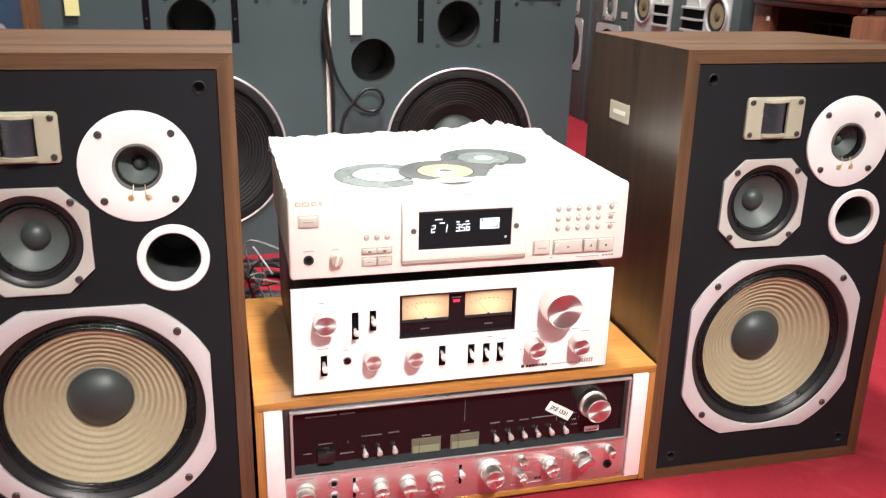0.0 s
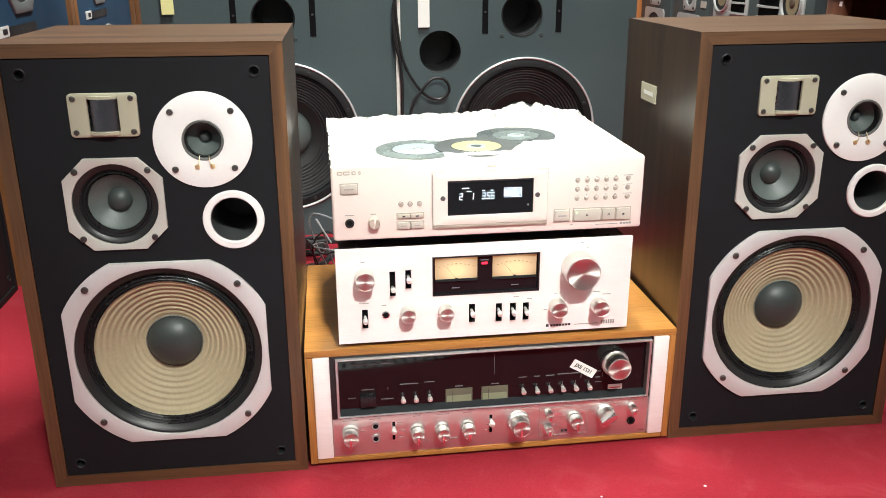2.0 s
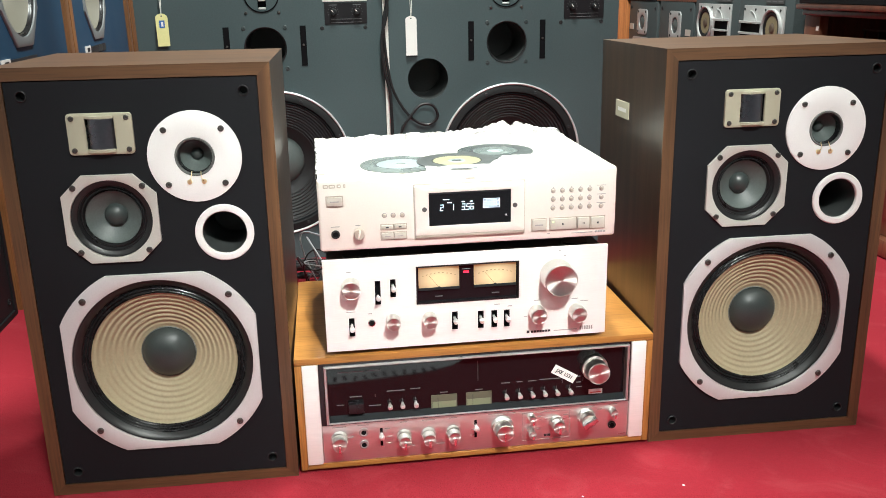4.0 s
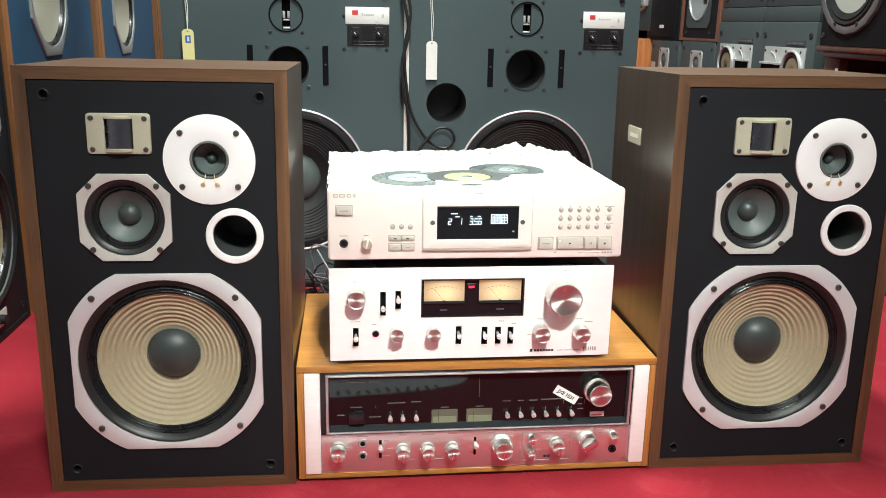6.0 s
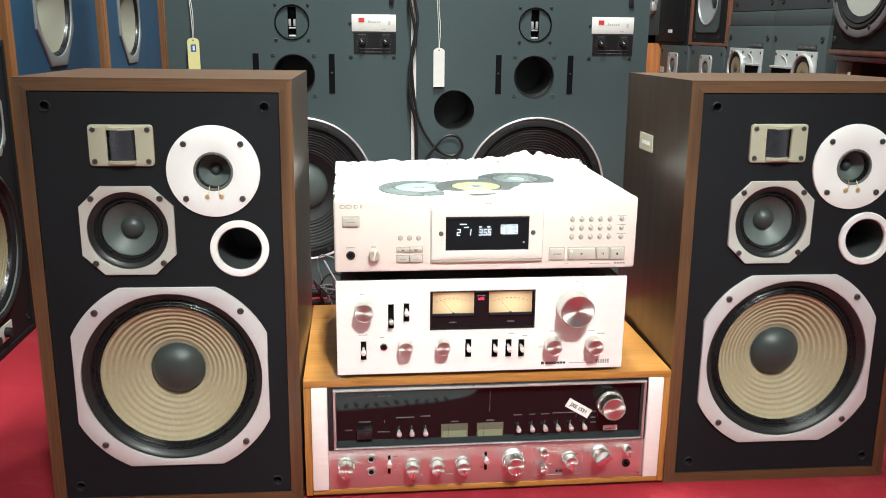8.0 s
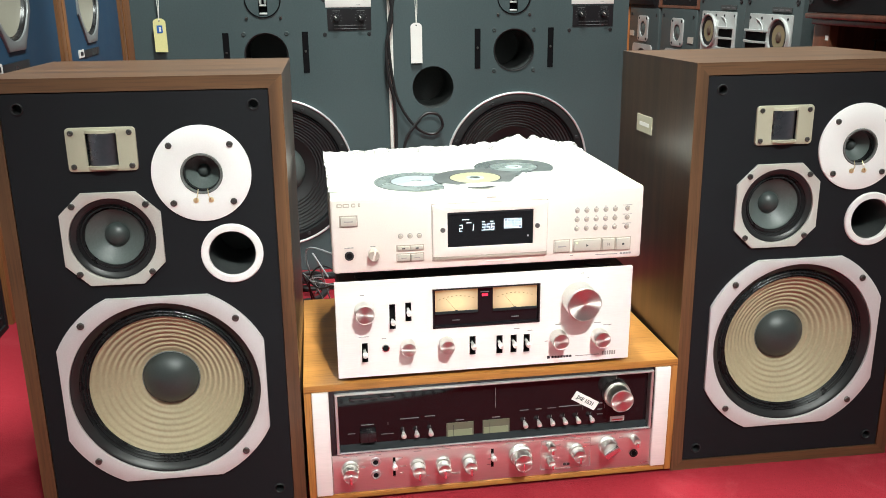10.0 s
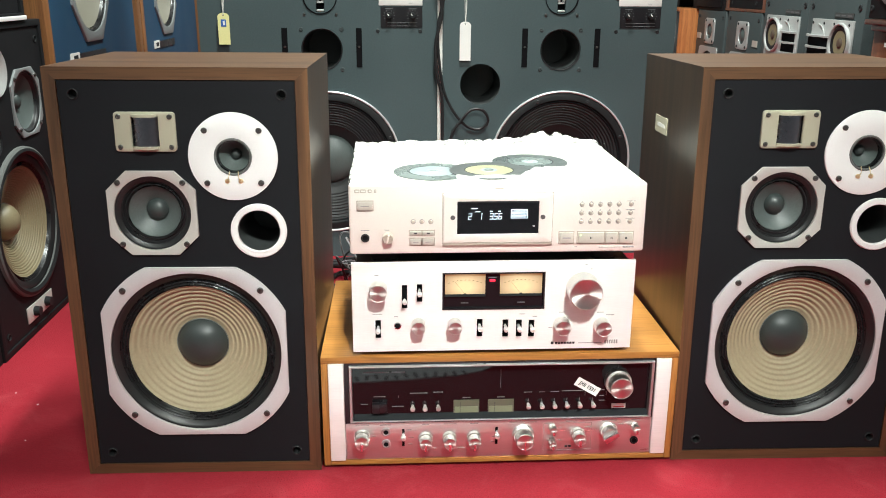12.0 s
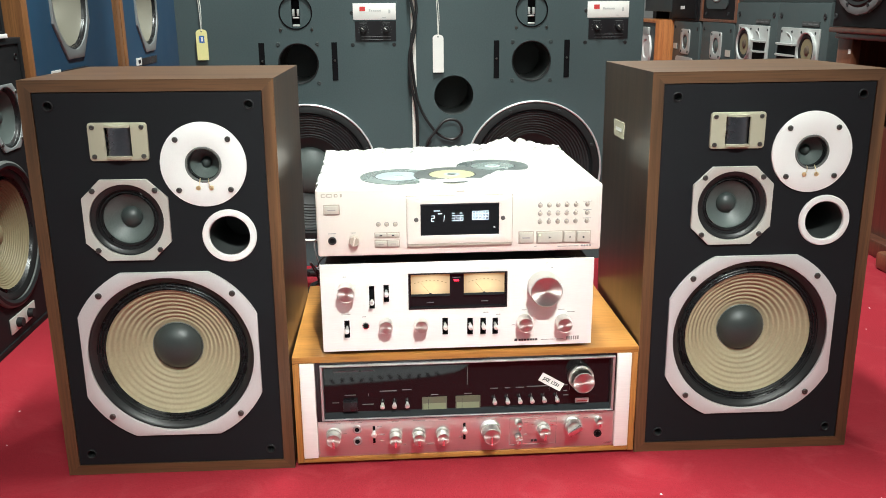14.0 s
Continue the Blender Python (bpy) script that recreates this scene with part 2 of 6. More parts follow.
disc_silver = material("disc_silver", (0.20, 0.235, 0.225), 0.25, 0.3, 0.25, 14, 120, 0.0)
disc_mid = material("disc_mid", (0.17, 0.205, 0.195), 0.25, 0.2, 0.15, 14, 120, 0.0)
disc_pale = material("disc_pale", (0.29, 0.345, 0.35), 0.35, 0.1, 0.08, 20, 300, 0.0)
disc_yellow = material("disc_yellow", (0.32, 0.315, 0.19), 0.35, 0.1, 0.08, 20, 300, 0.0)
dark_metal = material("dark_metal", (0.03, 0.028, 0.027), 0.45, 0.6, 0.2, 8, 300, 0.1, dist=0.0003)
cable_black = material("cable_black", (0.012, 0.012, 0.013), 0.45, 0, 0.2, 30, 300, 0.0)
cable_white = material("cable_white", (0.78, 0.77, 0.72), 0.5, 0, 0.12, 20, 200, 0.05)
cable_grey = material("cable_grey", (0.30, 0.31, 0.32), 0.45, 0, 0.12, 20, 200, 0.05)
meter_glow = glow("meter_glow", (1.0, 0.64, 0.28), 0.85, (0.26, 0.21, 0.14))


def lamp_pool(m):
    """The bulb behind the scale lights the middle and the lower edge of the meter most."""
    nt = m.node_tree
    b = nt.nodes["Principled BSDF"]
    co, mp = nt.nodes.new("ShaderNodeTexCoord"), nt.nodes.new("ShaderNodeMapping")
    mp.inputs["Location"].default_value, mp.inputs["Scale"].default_value = (-0.85, 0.0, -0.55), (1.7, 0.0, 1.3)
    grad = nt.nodes.new("ShaderNodeTexGradient")
    grad.gradient_type = "SPHERICAL"
    ramp = nt.nodes.new("ShaderNodeValToRGB")
    ramp.color_ramp.elements[0].position, ramp.color_ramp.elements[0].color = 0.0, (0.30, 0.105, 0.022, 1)
    ramp.color_ramp.elements[1].position, ramp.color_ramp.elements[1].color = 0.75, (1.0, 0.72, 0.38, 1)
    nt.links.new(co.outputs["Generated"], mp.inputs["Vector"])
    nt.links.new(mp.outputs[0], grad.inputs["Vector"])
    nt.links.new(grad.outputs["Fac"], ramp.inputs["Fac"])
    nt.links.new(ramp.outputs[0], b.inputs["Emission Color"])


lamp_pool(meter_glow)
# No bulb in this meter; a weak emission is added to lift it.
meter_lens = glow("meter_faint_glow", (0.10, 0.10, 0.07), 0.1)
led_red = glow("led_red", (1.0, 0.02, 0.05), 2.0)
led_green = glow("led_green", (0.5, 1.0, 0.3), 1.0)
digit_white = glow("digit_white", (0.80, 0.92, 1.0), 0.85)
tube_white = glow("tube_white", (1.0, 0.97, 0.92), 1.0)
smoked = material("smoked_window", (0.007, 0.0065, 0.008), 0.08, 0, 0.1, 8, 200, 0.0, rough_var=0.02, spec=0.3)
wall_paint = material("wall_paint", (0.30, 0.31, 0.31), 0.7, 0, 0.06, 1.5, 60, 0.2)
ceiling_paint = material("ceiling_paint", (0.55, 0.56, 0.55), 0.8, 0, 0.05, 1.5, 60, 0.2)


def carpet_material():
    m = material("red_carpet", (0.270, 0.0175, 0.028), 0.95, 0, 0.22, 2.6, 420, 0.6, dist=0.003, spec=0.12)
    nt = m.node_tree
    b = nt.nodes["Principled BSDF"]
    was = b.inputs["Base Color"].links[0].from_socket
    co = nt.nodes.new("ShaderNodeTexCoord")
    scuff = nt.nodes.new("ShaderNodeTexNoise")
    for key, value in (("Scale", 7.0), ("Detail", 7.0), ("Roughness", 0.66), ("Distortion", 1.6)):
        scuff.inputs[key].default_value = value
    nt.links.new(co.outputs["Object"], scuff.inputs["Vector"])
    fade = nt.nodes.new("ShaderNodeMapRange")
    for key, value in (("From Min", 0.52), ("From Max", 0.80), ("To Min", 0.0), ("To Max", 0.5)):
        fade.inputs[key].default_value = value
    nt.links.new(scuff.outputs["Fac"], fade.inputs["Value"])
    mix = nt.nodes.new("ShaderNodeMix")
    mix.data_type = "RGBA"
    nt.links.new(fade.outputs[0], mix.inputs["Factor"])
    nt.links.new(was, mix.inputs[6])
    mix.inputs[7].default_value = (0.40, 0.065, 0.075, 1)
    nt.links.new(mix.outputs[2], b.inputs["Base Color"])
    return m


carpet = carpet_material()
# Dark grey for the unseen floor, so less red light bounces up.
floor_grey = material("bounce_cut_grey", (0.13, 0.135, 0.14), 0.5, 0, 0.15, 3, 120, 0.1)


def wrap_material():
    """Thin crumpled film: milky where it doubles over, clear between."""
    m = bpy.data.materials.new("clear_film")
    m.use_nodes = True
    nt = m.node_tree
    b = nt.nodes["Principled BSDF"]
    b.inputs["Base Color"].default_value = (0.80, 0.79, 0.75, 1)
    b.inputs["Roughness"].default_value = 0.16
    clear = nt.nodes.new("ShaderNodeBsdfTransparent")
    mix = nt.nodes.new("ShaderNodeMixShader")
    co, folds = nt.nodes.new("ShaderNodeTexCoord"), nt.nodes.new("ShaderNodeTexNoise")
    for key, value in (("Scale", 34.0), ("Detail", 5.0), ("Roughness", 0.6), ("Distortion", 1.2)):
        folds.inputs[key].default_value = value
    nt.links.new(co.outputs["Object"], folds.inputs["Vector"])
    rng = nt.nodes.new("ShaderNodeMapRange")
    for key, value in (("From Min", 0.42), ("From Max", 0.60), ("To Min", 0.30), ("To Max", 0.97)):
        rng.inputs[key].default_value = value
    nt.links.new(folds.outputs["Fac"], rng.inputs["Value"])
    nt.links.new(rng.outputs[0], mix.inputs["Fac"])
    nt.links.new(clear.outputs[0], mix.inputs[1])
    nt.links.new(b.outputs[0], mix.inputs[2])
    nt.links.new(mix.outputs[0], nt.nodes["Material Output"].inputs["Surface"])
    return m


film_wrap = wrap_material()
film_milky = material("milky_film", (0.74, 0.73, 0.69), 0.25, 0, 0.05, 20, 200, 0.1)


# ---- building helpers ----
def finish(bm, name):
    bmesh.ops.recalc_face_normals(bm, faces=bm.faces)
    for f in bm.faces:
        f.smooth = True
    for e in bm.edges:
        if len(e.link_faces) == 2 and e.calc_face_angle(0) > 0.4:
            e.smooth = False
    me = bpy.data.meshes.new(name)
    bm.to_mesh(me)
    bm.free()
    return me


def part(name, bm, mat, parent, label="", loc=(0, 0, 0), rot=None):
    """One mesh object under a thing or under a part."""
    me = bm if isinstance(bm, bpy.types.Mesh) else finish(bm, name)
    if not me.materials:
        for m in (mat if isinstance(mat, (list, tuple)) else (mat,)):
            me.materials.append(m)
    ob = new(name, me)
    ob.parent = parent
    ob.matrix_basis = pose(*loc, *(rot or (0, 0, 0)))
    if label:
        ob["label"] = label
    return ob


def thing(name, at, label, category, group="", turn=0.0, kind=""):
    ob = new(name)
    ob.empty_display_size = 0.05
    ob.matrix_world = pose(*at, 0, 0, turn)
    return tagged(ob, label, category, group, kind)


def solid(name, bm, mat, label, category="", kind="", group="", loc=(0, 0, 0)):
    """A thing of one mesh."""
    ob = part(name, bm, mat, None, loc=loc)
    return tagged(ob, label, category, group, kind)


def box(x0, x1, y0, y1, z0, z1, bevel=0.0, bm=None, segs=2):
    bm = bm or bmesh.new()
    vs = bmesh.ops.create_cube(bm, size=1.0)["verts"]
    for v in vs:
        v.co = Vector(((x0 + x1) / 2 + v.co.x * (x1 - x0), (y0 + y1) / 2 + v.co.y * (y1 - y0), (z0 + z1) / 2 + v.co.z * (z1 - z0)))
    if bevel:
        es = list({e for v in vs for e in v.link_edges})
        bmesh.ops.bevel(bm, geom=es, offset=bevel, segments=segs, profile=0.5, affect="EDGES")
    return bm


def lathe(profile, cx=0.0, cz=0.0, segs=48, bm=None, cy=0.0):
    """Turns (radius, depth) pairs about an axis along y."""
    bm = bm or bmesh.new()
    rings = []
    for r, d in profile:
        if r < 1e-6:
            rings.append([bm.verts.new((cx, cy + d, cz))])
        else:
            rings.append([bm.verts.new((cx + r * math.cos(2 * math.pi * i / segs), cy + d, cz + r * math.sin(2 * math.pi * i / segs))) for i in range(segs)])
    for a, b in zip(rings, rings[1:]):
        for i in range(segs):
            j = (i + 1) % segs
            if len(a) == 1 and len(b) == 1:
                continue
            if len(a) == 1:
                bm.faces.new((a[0], b[i], b[j]))
            elif len(b) == 1:
                bm.faces.new((a[i], a[j], b[0]))
            else:
                bm.faces.new((a[i], a[j], b[j], b[i]))
    return bm


def ring_points(cx, cz, r, n=48):
    return [(cx + r * math.cos(2 * math.pi * i / n), cz + r * math.sin(2 * math.pi * i / n)) for i in range(n)]


def rect_points(x0, x1, z0, z1, r=0.0):
    if not r:
        return [(x0, z0), (x1, z0), (x1, z1), (x0, z1)]
    pts = []
    for cx, cz, a0 in ((x1 - r, z0 + r, -90), (x1 - r, z1 - r, 0), (x0 + r, z1 - r, 90), (x0 + r, z0 + r, 180)):
        for k in range(5):
            a = radians(a0 + 22.5 * k)
            pts.append((cx + r * math.cos(a), cz + r * math.sin(a)))
    return pts


def cut_square(cx, cz, half, radius, n=10):
    """A square whose corners are cut by a circle."""
    c = math.sqrt(radius * radius - half * half)
    a0, a1 = math.atan2(c, half), math.atan2(half, c)
    pts = []
    for q in range(4):
        for k in range(n + 1):
            a = q * math.pi / 2 + a0 + (a1 - a0) * k / n
            pts.append((cx + radius * math.cos(a), cz + radius * math.sin(a)))
    return pts


def eight(cx, cz, hx, hz, flat):
    """An eight-sided outline with straight cut corners; flat: half of each long side."""
    return [(cx + hx, cz - flat), (cx + hx, cz + flat), (cx + flat, cz + hz), (cx - flat, cz + hz),
            (cx - hx, cz + flat), (cx - hx, cz - flat), (cx - flat, cz - hz), (cx + flat, cz - hz)]


def plate(outline, holes, y0, y1, bevel=0.0, bm=None):
    """A plate across y with round or shaped holes through it. y0 is its front."""
    own = bmesh.new()
    loops = []
    for pts in (outline, *holes):
        vs = [own.verts.new((x, y0, z)) for x, z in pts]
        loops.append([own.edges.new((vs[i], vs[(i + 1) % len(vs)])) for i in range(len(vs))])
    bmesh.ops.triangle_fill(own, use_beauty=True, use_dissolve=False, edges=[e for l in loops for e in l])
    rim = [e for e in own.edges if len(e.link_faces) == 1]
    ret = bmesh.ops.extrude_face_region(own, geom=list(own.faces))
    for g in ret["geom"]:
        if isinstance(g, bmesh.types.BMVert):
            g.co.y = y1
    if bevel:
        es = [e for e in own.edges if len(e.link_faces) == 2 and e.calc_face_angle(0) > 1.0 and all(abs(v.co.y - y0) < 1e-6 for v in e.verts)]
        bmesh.ops.bevel(own, geom=es, offset=bevel, segments=2, profile=0.5, affect="EDGES")
    if bm is None:
        return own
    me = bpy.data.meshes.new("tmp")
    own.to_mesh(me)
    own.free()
    bm.from_mesh(me)
    bpy.data.meshes.remove(me)
    return bm


def tube(points, r, segs=8, smooth=6, close=False):
    """A round cable through some points, as a mesh."""
    pts = [Vector(p) for p in points]
    path = []
    n = len(pts)
    for i in range(n - 1 if not close else n):
        p0, p1, p2, p3 = pts[max(i - 1, 0) if not close else i - 1], pts[i], pts[(i + 1) % n], pts[min(i + 2, n - 1) if not close else (i + 2) % n]
        for k in range(smooth):
            t = k / smooth
            path.append(0.5 * ((2 * p1) + (p2 - p0) * t + (2 * p0 - 5 * p1 + 4 * p2 - p3) * t * t + (3 * p1 - p0 - 3 * p2 + p3) * t ** 3))
    if not close:
        path.append(pts[-1])
    bm = bmesh.new()
    rings = []
    up = Vector((0.13, 0.2, 1.0)).normalized()
    for i, p in enumerate(path):
        d = (path[(i + 1) % len(path)] - path[i - 1]) if close else (path[min(i + 1, len(path) - 1)] - path[max(i - 1, 0)])
        d.normalize()
        s = d.cross(up)
        if s.length < 1e-3:
            s = d.cross(Vector((1, 0, 0)))
        s.normalize()
        u = s.cross(d)
        rings.append([bm.verts.new(p + r * (math.cos(2 * math.pi * k / segs) * s + math.sin(2 * math.pi * k / segs) * u)) for k in range(segs)])
    pairs = list(zip(rings, rings[1:])) + ([(rings[-1], rings[0])] if close else [])
    for a, b in pairs:
        for k in range(segs):
            bm.faces.new((a[k], a[(k + 1) % segs], b[(k + 1) % segs], b[k]))
    if not close:
        bm.faces.new(rings[0])
        bm.faces.new(rings[-1])
    return bm


def writing(text, size, depth=0.0003):
    """Letters in the built-in font as a mesh that stands upright and faces -y, centred."""
    cu = bpy.data.curves.new("letters", "FONT")
    cu.body, cu.size, cu.extrude, cu.align_x, cu.align_y = text, size, depth, "CENTER", "CENTER"
    cu.offset = size * 0.03
    ob = new("letters", cu)
    me = bpy.data.meshes.new_from_object(ob.evaluated_get(bpy.context.evaluated_depsgraph_get()))
    bpy.data.objects.remove(ob)
    bpy.data.curves.remove(cu)
    me.transform(Matrix.Rotation(radians(90), 4, "X"))
    return me


_shared = {}


def shared(key, make, mat):
    """Mesh data made once and used by all alike pieces."""
    if key not in _shared:
        me = finish(make(), key)
        me.materials.append(mat)
        _shared[key] = me
    return _shared[key]


def screw_mesh(r):
    k = r if r < 0.0049 else 0.5 * r
    return lathe([(r, 0.0), (r, -0.35 * k), (0.8 * r, -0.6 * k), (0.45 * r, -0.65 * k), (0.4 * r, -0.3 * k), (0, -0.3 * k)], segs=14)


def screw(parent, x, y, z, r=0.0045, metal=None):
    metal = metal or (screw_steel if r < 0.0049 else screw_black)
    return part("screw", shared("%s_%g" % (metal.name, r), lambda: screw_mesh(r), metal), metal, parent, loc=(x, y, z))


# ---- structure ----
FLOOR, CARPET_EDGE = -0.003, -0.10
solid("floor", box(-3.0, 4.0, CARPET_EDGE, 6.0, -0.05, FLOOR), carpet, "worn crimson needle-felt carpet with bits of lint", kind="structure")
# Added out of view: stops the carpet short to limit red bounce and reflections.
solid("floor_unseen", box(-3.0, 4.0, -5.0, CARPET_EDGE - 0.001, -0.05, FLOOR - 0.002), floor_grey, "dark grey floor out of view, added to cut the carpet's red bounce", kind="structure")
solid("ceiling", box(-3.0, 4.0, -5.0, 6.0, CEILING, CEILING + 0.1), ceiling_paint, "plain white painted ceiling", kind="structure")
solid("wall_north", box(-3.1, 4.1, 5.4, 5.5, FLOOR, CEILING), wall_paint, "plain pale shop wall behind the speakers", kind="structure")
solid("wall_south", box(-3.1, 4.1, -4.6, -4.5, FLOOR, CEILING), wall_paint, "plain pale shop wall", kind="structure")
solid("wall_west", box(-1.75, -1.65, -4.5, 5.4, FLOOR, CEILING), wall_paint, "plain pale shop wall", kind="structure")
solid("wall_east", box(2.75, 2.85, -4.5, 5.4, FLOOR, CEILING), wall_paint, "plain pale shop wall", kind="structure")

# Assumed housings for the added tubes, out of view.
for lx, ly, power in TUBES:
    fx = thing("ceiling_light", (lx, ly, CEILING), "unseen tube fitting added under the ceiling to light the room", "ceiling light", "ceiling lights")
    part("housing", box(-0.10, 0.10, -0.33, 0.33, -0.06, 0.0, 0.01), ceiling_paint, fx)


# Housing for the added spot, never in view.
fx = thing("added_spotlight", SPOT, "unseen ceiling spotlight added to brighten the hi-fi stack", "spotlight")
fx.matrix_world = look(SPOT, SPOT_AIM)
part("housing", lathe([(0.09, 0.03), (0.09, -0.16), (0.06, -0.19), (0, -0.19), (0, -0.188), (0.085, -0.15), (0.085, 0.03)], segs=32), ceiling_paint, fx, rot=(-90, 0, 0))
stem = new("stem", finish(tube([(SPOT[0], SPOT[1] - 0.09, SPOT[2] + 0.12), (SPOT[0], SPOT[1] - 0.09, CEILING)], 0.012), "stem"))
stem.data.materials.append(ceiling_paint)
stem.parent = fx
stem.matrix_parent_inverse = fx.matrix_world.inverted()

# ---- loudspeaker drivers ----
def cone_unit(parent, cx, cz, r_hole, r_cone, r_cap, depth, cone_mat, cap_mat, ribs, cap_rise, name="cone", folds=3, slope=0.0, split=0.58):
    """Surround, cone and dust cap of a driver as parts of its frame. slope: how deep the smooth outer band of the surround runs in."""
    r_in = r_hole - (1 - split) * (r_hole - r_cone) if not slope else r_hole - split * (r_hole - r_cone)
    gasket = [(r_hole + 0.001, 0.003), (r_hole - 0.0005, -0.002)]
    for k in range(1, 9):
        u = k / 8
        gasket.append((r_hole - 0.001 + (r_in - r_hole + 0.001) * u, -0.002 + slope * (u ** 1.5) + 0.0005 * u))
    part("gasket", lathe(gasket, cx, cz, 72), gasket_black, parent, "smooth sloping black gasket")
    d0 = -0.0015 + slope
    prof = [(r_in + 0.0002, d0), (r_in - 0.0004, d0 + 0.0025)]
    steps = folds * 8
    for k in range(1, steps + 1):
        u = k / steps
        prof.append((r_in + (r_cone - r_in) * u, d0 + 0.0025 + (0.0065 - d0) * u - 0.0014 * math.sin(2 * math.pi * folds * u)))
    part("surround", lathe(prof, cx, cz, 72), surround_black, parent, "black ribbed rubber surround")
    prof = []
    n = 110
    for k in range(n + 1):
        u = k / n
        r = r_cone + 0.0005 + (r_cap * 0.9 - r_cone) * u
        fade = min(1.0, u / 0.06) * min(1.0, max(0.0, (0.92 - u) / 0.12))
        wave = 0.00075 * math.sin(2 * math.pi * ribs * u) * fade if ribs else 0.0
        prof.append((r, 0.008 + depth * (u ** 0.8) + wave))
    part(name, lathe(prof, cx, cz, 72), cone_mat, parent, "round paper cone")
    base = 0.008 + depth * 0.93
    prof = [(r_cap * math.sin(a), base + 0.001 - cap_rise * (math.cos(a) - math.cos(1.4)) / (1 - math.cos(1.4))) for a in [1.4 * k / 14 for k in range(14, -1, -1)]]
    k = r_cap / prof[0][0]
    prof = [(r * k, d) for r, d in prof]
    prof[-1] = (0.0, prof[-1][1])
    part("dust_cap", lathe(prof, cx, cz, 48), cap_mat, parent, "domed dust cap")
    if ribs:
        part("cap_joint", lathe([(r_cap + 0.0012, base - 0.0006), (r_cap + 0.0004, base - 0.0016), (r_cap - 0.0006, base - 0.0002)], cx, cz, 48), joint_grey, parent, "thin glue joint round the dust cap")


def walnut_speaker(at, label):
    s = thing("bookshelf_speaker", at, label, "speaker", "pair of walnut speakers")
    hw, h, t, ts, yf, yb = 0.1786, 0.6168, 0.0170, 0.0174, -0.0015, 0.303
    zi, zo, g = 0.0130, FLOOR, 0.00001
    part("top_panel", plate([(-hw + ts + g, h - t), (hw - ts - g, h - t), (hw - g, h), (-hw + g, h)], [], yf, yb), walnut_x, s)
    part("bottom_panel", plate([(-hw + g, zo), (hw - g, zo), (hw - ts - g, zi), (-hw + ts + g, zi)], [], yf, yb), walnut_x, s)
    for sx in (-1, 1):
        # Sides take the shade-darkened walnut; a thin front slice keeps the plain tone.
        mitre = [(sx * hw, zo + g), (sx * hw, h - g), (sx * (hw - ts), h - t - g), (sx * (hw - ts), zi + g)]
        part("side_panel", plate(mitre, [], yf + 0.0025, yb), walnut_shaded, s, "walnut side with shade darkened into its colour")
        part("front_edge", plate(mitre, [], yf, yf + 0.0024), walnut_z, s, "walnut front edge in the undarkened tone")
    part("back_panel", box(-hw + ts + 0.001, hw - ts - 0.001, yb - 0.016, yb - 0.002, t - 0.002, h - t - 0.001), cab_black, s)
    wx, wz = 0.0, 0.1983
    mx, mz = -0.046, 0.4130
    tx, tz = 0.0714, 0.4942
    px, pz = 0.1016, 0.3868
    hx, hz = -0.0462, 0.5290
    holes = [ring_points(wx, wz, 0.1262, 64), ring_points(mx, mz, 0.0545), ring_points(tx, tz, 0.027), ring_points(px, pz, 0.0315), rect_points(hx - 0.0185, hx + 0.0185, hz - 0.0215, hz + 0.0215)]
    gh = [(gx, gz) for gx in (-0.140, 0.1415) for gz in (0.033, 0.580)]
    holes += [ring_points(gx, gz, 0.0062, 16) for gx, gz in gh]
    part("baffle", plate(rect_points(-hw + ts + 0.0010, hw - ts - 0.0010, zi + 0.0010, h - t - 0.0016), holes, 0.0, 0.016), baffle_black, s, "matt black front board")
    for gx, gz in gh:
        part("grille_socket", shared("grille_socket", lambda: lathe([(0.0076, 0.0), (0.0076, -0.0015), (0.0066, -0.0022), (0.0056, -0.0012), (0.0050, 0.012), (0, 0.012)], segs=24), rubber), rubber, s, loc=(gx, 0, gz))
    # woofer
    w = part("woofer_frame", plate(cut_square(wx, wz, 0.1342, 0.1492), [ring_points(wx, wz, 0.1255, 72)], -0.0045, 0.0, 0.0006), frame_grey, s, "pale grey cast frame with cut corners")
    cone_unit(w, wx, wz, 0.1252, 0.1018, 0.0385, 0.034, cone_tan, cap_grey, 9, 0.0235, folds=3, slope=0.0070, split=0.44)
    for sx in (-1, 1):
        for sz in (-1, 1):
            screw(w, wx + sx * 0.0992, -0.0045, wz + sz * 0.0993, 0.0048)
    # midrange
    m = part("midrange_frame", plate(eight(mx, mz, 0.0622, 0.0612, 0.0335), [ring_points(mx, mz, 0.0538)], -0.004, 0.0, 0.0006), mid_grey, s, "grey eight-sided metal frame")
    cone_unit(m, mx, mz, 0.0535, 0.0365, 0.0160, 0.016, cone_grey, cap_grey, 0, 0.012, folds=2, slope=0.003, split=0.45)
    for sx in (-1, 1):
        part("lead_joint", lathe([(0.0011, 0.0), (0.0008, -0.0008), (0, -0.001)], segs=10), screw_black, m, loc=(mx + sx * 0.0045, 0.0215, mz - 0.0205))
    for sx in (-1, 1):
        for sz in (-1, 1):
            screw(m, mx + sx * 0.0450, -0.004, mz + sz * 0.0448, 0.0042)
    # tweeter
    tw = part("tweeter_plate", plate(ring_points(tx, tz, 0.062, 72), [ring_points(tx, tz, 0.0262)], -0.003, 0.0, 0.0008), plate_white, s, "round white tweeter plate")
    part("tweeter_ring", lathe([(0.0264, -0.0032), (0.0255, -0.0045), (0.0235, -0.004), (0.0225, 0.002)], tx, tz, 48), dark_rim, tw)
